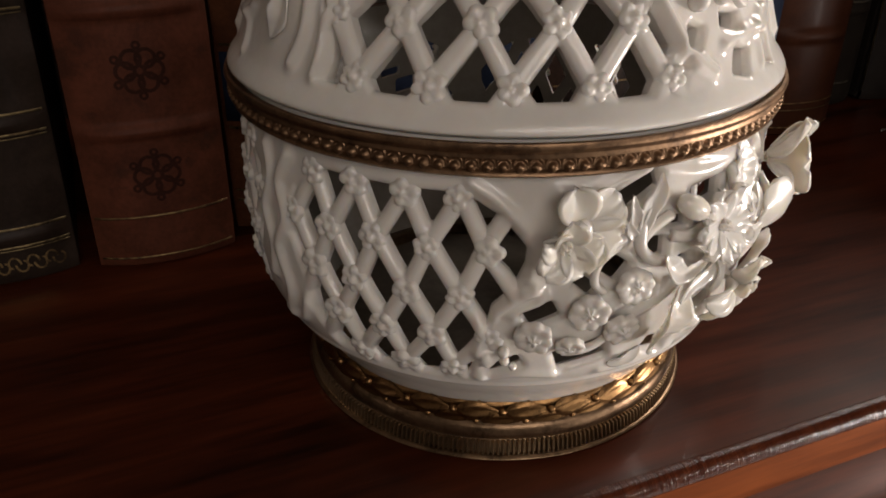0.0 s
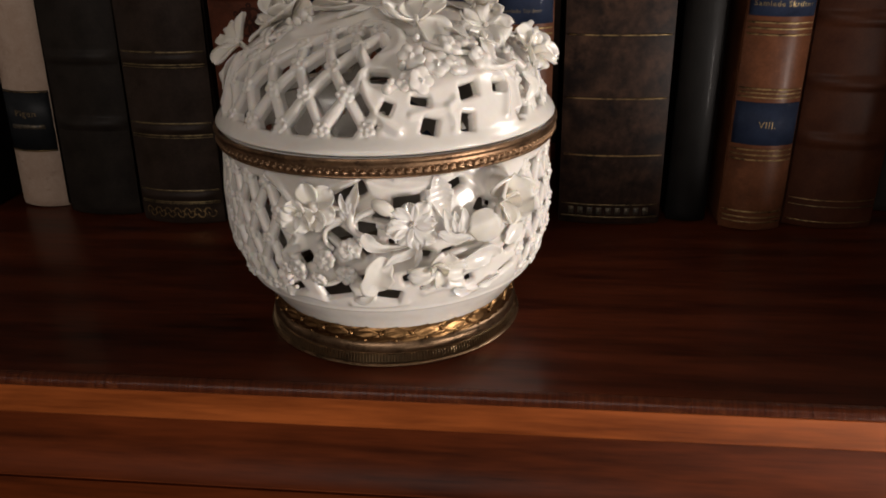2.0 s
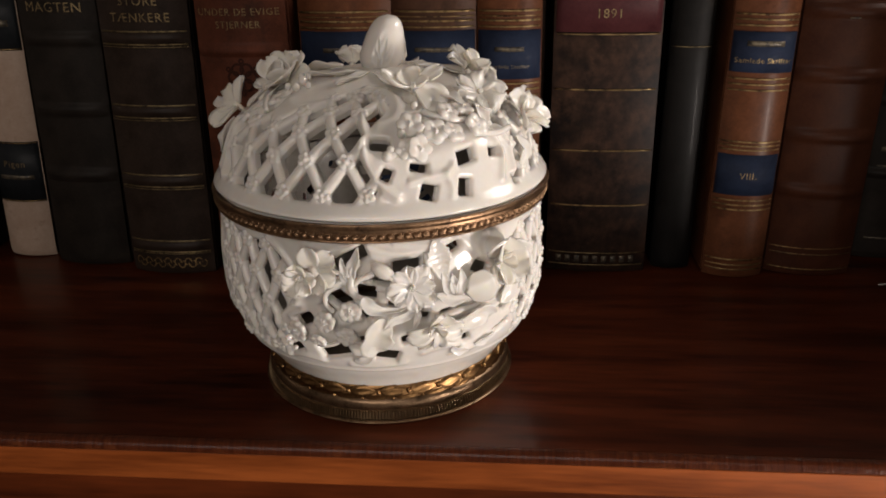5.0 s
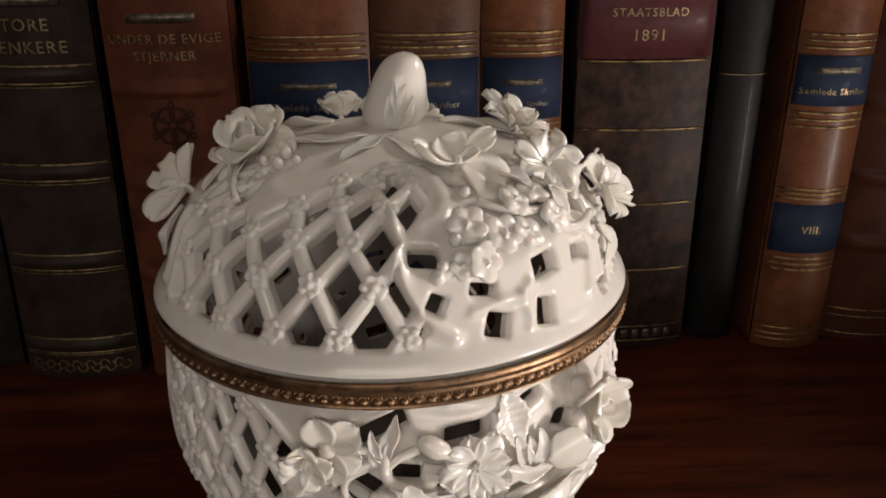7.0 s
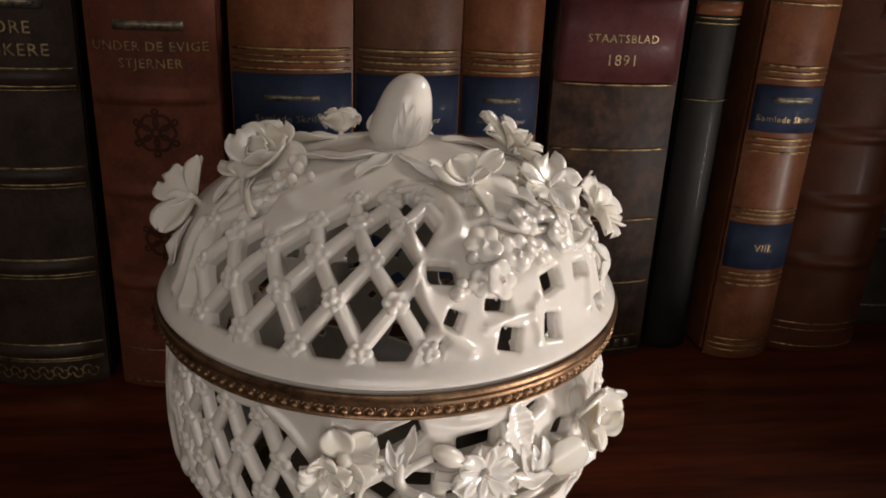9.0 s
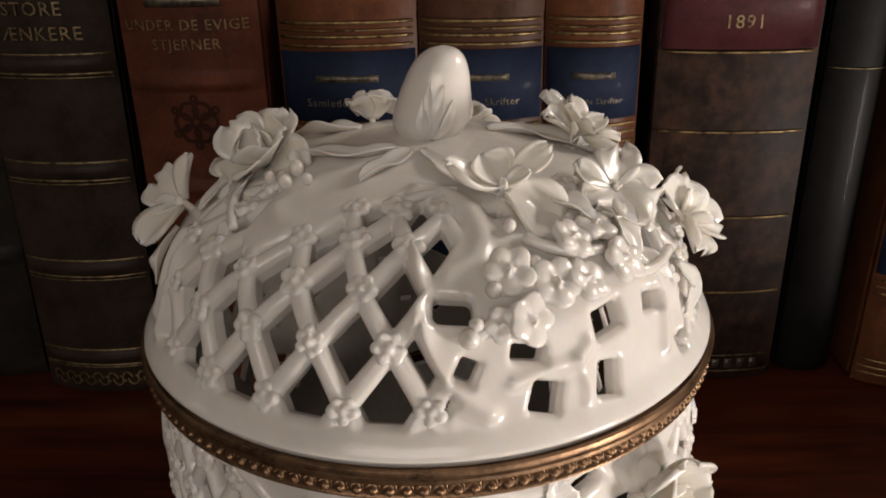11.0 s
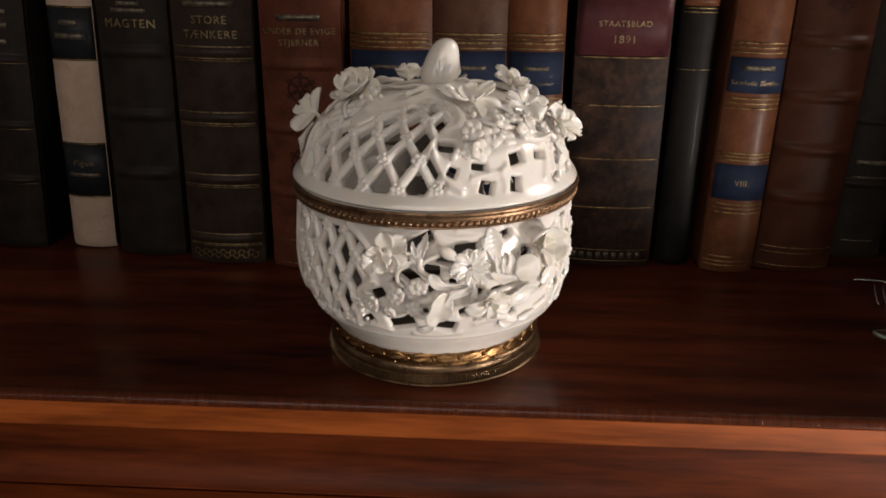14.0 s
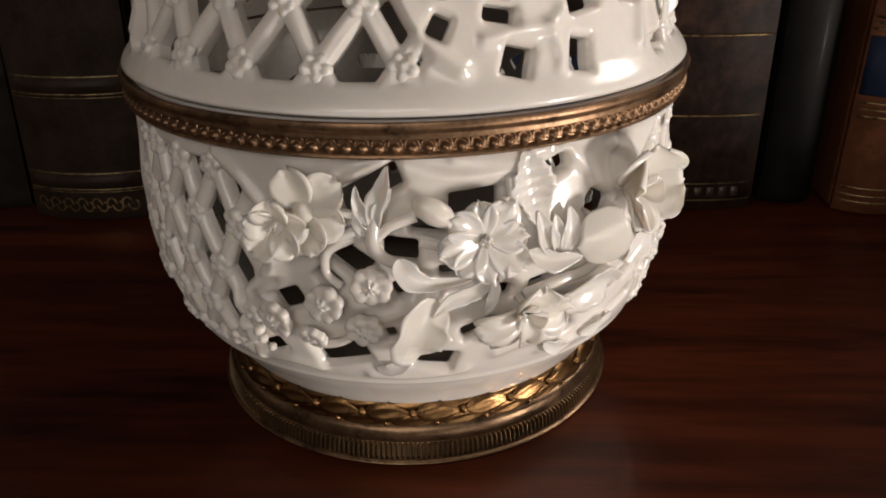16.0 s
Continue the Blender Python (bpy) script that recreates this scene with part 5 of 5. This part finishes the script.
for pts, r in ((((-78.8, 109.3, 0.8), (-74, 110.8, 1.6), (-70, 112.2, 1.4)), 1.5), (((-72, 115.3, 0.8), (-66, 114.9, 1.6), (-60, 115.4, 1.2)), 1.2), (((-92, 126.4, 0.1), (-84, 126.8, 0.5), (-74, 127.2, 0.2)), 1.1), (((-140, 119.6, 0.2), (-150, 121.4, 0.8), (-164, 123.4, 0.8)), 1.1), (((-62, 121.0, 0.6), (-55, 118.0, 1.8), (-46, 117.0, 1.4)), 1.3), (((-44, 113.5, 0.6), (-36, 111.7, 1.4), (-26, 112.2, 1.2)), 1.3)):
    stem(LID, pts, r, lid, LIFT)

# knob
KNOB = Profile([(5.2, 127.9), (6.0, 130.1), (7.5, 131.7), (8.7, 133.9), (8.8, 136.9), (8.3, 140.0), (7.6, 143.0), (6.6, 146.2), (5.2, 148.7), (3.2, 150.4), (0.3, 151.2)], 60)
shear = Matrix.Identity(4)
shear[0][2] = 0.19
knob_at = Matrix.Translation((0.0008 - 0.19 * 0.1285, 0, 0)) @ shear


def lean_knob(ob):
    ob.data.transform(knob_at)
    return ob


v, f = revolve([(r / 1000, z / 1000) for r, z in zip(KNOB.r, KNOB.z)], 40, closed=False)
lean_knob(mesh_ob("knob", v, f, porcelain, lid, True, "tall bud-shaped porcelain knob", LIFT))
for pts, w in ((((-90, 131.4, 0.2), (-84, 137.4, 0.7), (-76, 143.6, 0.3)), 3.6), (((-94, 131.4, 0.2), (-98, 136.0, 0.7), (-106, 141.0, 0.3)), 3.2), (((-80, 131.6, 0.2), (-66, 135.4, 0.6), (-58, 140.4, 0.3)), 3.0), (((-90, 135.5, 0.5), (-96, 140.0, 0.8), (-100, 144.4, 0.3)), 2.2), (((20, 131.4, 0.2), (26, 136.9, 0.5), (24, 141.9, 0.2)), 4.0), (((140, 131.4, 0.2), (146, 136.9, 0.5), (144, 141.9, 0.2)), 4.0)):
    lean_knob(strip("sepal", KNOB, pts, w, lid, LIFT, crease=0.3, thick=0.8))

# ---- brass mounts ----
v, f = revolve([(0.0655, 0.0872), (0.0676, 0.0873), (0.0682, 0.0883), (0.0689, 0.0882), (0.0692, 0.0874), (0.0690, 0.0868), (0.0686, 0.0864), (0.0684, 0.0858), (0.0686, 0.0854), (0.0685, 0.0851), (0.0676, 0.0848), (0.0674, 0.0836), (0.0674, 0.0824), (0.0680, 0.0820), (0.0681, 0.0815), (0.0677, 0.0811), (0.0662, 0.0811)], 240)
band = mesh_ob("rim_mount", v, f, brass, jar, True, "aged brass rim with a beaded edge")
band.data.set_sharp_from_angle(angle=radians(50))
arch = [(0.00100 * math.cos(math.pi * (-0.1 + 1.2 * k / 10)), 0.0003 + 0.00125 * math.sin(math.pi * (-0.1 + 1.2 * k / 10)), 0.00034, 0.0007) for k in range(11)]
bead = knobbed_disc("bead", [(0, 0.0001, 0.00080, 0.0013), (0, -0.0004, 0.0006, 0.0011)] + arch, 0.0011, brass, 26, 8)
RIM = Profile([(67.4, 82.0), (67.4, 83.5), (67.4, 85.2)], 20)
NB = 140
for k in range(NB):
    link_part("bead", bead, band, "", RIM.seat(360.0 * k / NB, 83.3) @ Matrix.Diagonal((1.36, 1.18, 1.15, 1)))
v, f = revolve([(0.0470, 0.0168), (0.0512, 0.0168), (0.0521, 0.0160), (0.0526, 0.0146), (0.0529, 0.0125), (0.0527, 0.0105), (0.0532, 0.0097), (0.0539, 0.0094), (0.0545, 0.0084), (0.0548, 0.0070), (0.0547, 0.0058), (0.0543, 0.0051), (0.0539, 0.0048), (0.0539, 0.0012), (0.0553, 0.0011), (0.0564, 0.0009), (0.0567, 0.0005), (0.0562, 0.0), (0.0470, 0.0)], 240)
foot = mesh_ob("foot_mount", v, f, foot_brass, jar, True, "aged brass foot ring with laurel and reeding")
foot.matrix_basis = Matrix.Diagonal((0.968, 0.968, 1, 1))
foot.data.set_sharp_from_angle(angle=radians(45))
NR = 270
v, f = revolve([(0.0541, 0.0049), (0.0544, 0.0046), (0.0550, 0.0014), (0.0548, 0.0012)], NR * 4, False, lambda k, j: (0.0012 if k in (1, 2) else 0.0) * (1.0 if j % 4 in (1, 2) else 0.0) - 0.0002)
mesh_ob("reeded_band", v, f, reed_brass, foot, False, "finely reeded brass band")


def laurel_leaf(length, width, rise):
    v, f = [], []
    n, m = 10, 6
    for i in range(n + 1):
        t = i / n
        hw = width / 2 * math.sin(math.pi * t ** 0.8) ** 0.85 + 0.00008
        for j in range(m + 1):
            w = -1 + 2 * j / m
            up = rise * (math.sin(math.pi * min(1.0, t * 0.9 + 0.12)) ** 0.6) * (1 - 0.75 * abs(w) ** 1.6) - 0.00050 * math.exp(-(w / 0.16) ** 2) + 0.00016 * math.cos(w * 14 + t * 7)
            v.append((-length / 2 + length * t, w * hw, up))
    for i in range(n):
        for j in range(m):
            a = i * (m + 1) + j
            f.append((a, a + m + 1, a + m + 2, a + 1))
    me = bpy.data.meshes.new("laurel_leaf")
    me.from_pydata(v, [], f)
    me.polygons.foreach_set("use_smooth", [True] * len(me.polygons))
    me.materials.append(gilt_brass)
    return me


LAUREL = Profile([(53.2, 9.8), (53.2, 11.4), (52.9, 13.2), (52.1, 15.2), (51.4, 16.6)], 40)
big, small = laurel_leaf(0.0116, 0.0050, 0.0011), laurel_leaf(0.0112, 0.0042, 0.0008)


def berry_mesh(r):
    v, f = ball(r, 10, 7)
    me = bpy.data.meshes.new("berry")
    me.from_pydata(v, [], f)
    me.polygons.foreach_set("use_smooth", [True] * len(me.polygons))
    me.materials.append(gilt_brass)
    return me


berry, seed_berry = berry_mesh(0.00105), berry_mesh(0.0008)
NL = 27
for k in range(NL):
    a = 360.0 * k / NL
    link_part("laurel_leaf", big, foot, "", LAUREL.seat(a, 12.9, 0.3))
    link_part("laurel_leaf", small, foot, "", LAUREL.seat(a + 6.67, 15.3, -0.05))
    link_part("laurel_leaf", small, foot, "", LAUREL.seat(a + 6.67, 10.5, -0.05))
    link_part("berry", berry, foot, "", LAUREL.seat(a + 6.67, 12.9, 0.75))
    link_part("berry", seed_berry, foot, "", LAUREL.seat(a + 0.4, 15.7, 0.5))
    link_part("berry", seed_berry, foot, "", LAUREL.seat(a - 0.4, 10.3, 0.5))

# ---- spectacles beside the books ----
specs = tagged(empty("spectacles", (0.2545, 0.026, 0.0)), "rimless spectacles with steel wire lying on the shelf", "spectacles")


def tube(points, r, mat, name, parent, seg=8):
    P = [Vector(p) for p in smooth_path(points, 6)]
    verts, faces = [], []
    for i, p in enumerate(P):
        d = (P[min(i + 1, len(P) - 1)] - P[max(i - 1, 0)]).normalized()
        s = d.cross(Vector((0.13, 0.2, 0.97))).normalized()
        n = s.cross(d)
        for j in range(seg):
            a = 2 * math.pi * j / seg
            verts.append(p + s * r * math.cos(a) + n * r * math.sin(a))
    for i in range(len(P) - 1):
        for j in range(seg):
            j2 = (j + 1) % seg
            faces.append((i * seg + j, i * seg + j2, (i + 1) * seg + j2, (i + 1) * seg + j))
    faces += [tuple(range(seg - 1, -1, -1)), tuple((len(P) - 1) * seg + j for j in range(seg))]
    return mesh_ob(name, verts, faces, mat, parent)


def lens(name, at, parent):
    """A rounded oblong glass, 44 by 30 mm."""
    n, v, f = 40, [], []
    for zz, k in ((0.0009, 0.985), (0.0009, 1.0), (-0.0009, 1.0), (-0.0009, 0.985)):
        for j in range(n):
            a = 2 * math.pi * j / n
            c, s = math.cos(a), math.sin(a)
            v.append((0.022 * k * math.copysign(abs(c) ** 0.6, c), 0.015 * k * math.copysign(abs(s) ** 0.6, s), zz))
    for i in range(3):
        for j in range(n):
            j2 = (j + 1) % n
            f.append((i * n + j, i * n + j2, (i + 1) * n + j2, (i + 1) * n + j))
    f += [tuple(range(n - 1, -1, -1)), tuple(3 * n + j for j in range(n))]
    ob = mesh_ob(name, v, f, lens_glass, parent, False, "clear spectacle glass", at)
    ob.visible_shadow = False
    v, f = [], []
    for k, zz in ((1.0005, 0.0010), (1.030, 0.0005), (1.030, -0.0005), (1.0005, -0.0010)):
        for j in range(n):
            a = 2 * math.pi * j / n
            c, s = math.cos(a), math.sin(a)
            v.append((0.022 * k * math.copysign(abs(c) ** 0.6, c), 0.015 * k * math.copysign(abs(s) ** 0.6, s), zz))
    for i in range(4):
        for j in range(n):
            j2, i2 = (j + 1) % n, (i + 1) % 4
            f.append((i * n + j, i * n + j2, i2 * n + j2, i2 * n + j))
    mesh_ob("ground_edge", v, f, ground_glass, ob, True, "greenish ground glass edge")
    return ob


lens("lens", pose(-0.0075, -0.0270, 0.0064, -17, 0, -10), specs)
lens("lens", pose(0.0420, 0.0680, 0.0066, -17, 0, 12), specs)
tube([(-0.0050, -0.0130, 0.0030), (-0.0050, 0.0120, 0.0080), (0.0010, 0.0320, 0.0085), (0.0100, 0.0440, 0.0064)], 0.0007, steel, "bridge", specs)
for x, y in ((-0.0030, 0.0400), (0.0010, 0.0380)):
    tube([(x - 0.0010, y, 0.0078), (x - 0.0025, y - 0.0040, 0.0066), (x - 0.0042, y - 0.0130, 0.0030), (x - 0.0036, y - 0.0150, 0.0022)], 0.0008, steel, "nose_pad", specs)
tube([(-0.0110, 0.0520, 0.0062), (-0.0060, 0.0515, 0.0066), (0.0100, 0.0490, 0.0060), (0.0550, 0.0380, 0.0030)], 0.0008, steel, "temple", specs)
tube([(0.0145, -0.0310, 0.0062), (0.0450, -0.0200, 0.0034), (0.0750, 0.0050, 0.0015)], 0.0008, steel, "temple", specs)
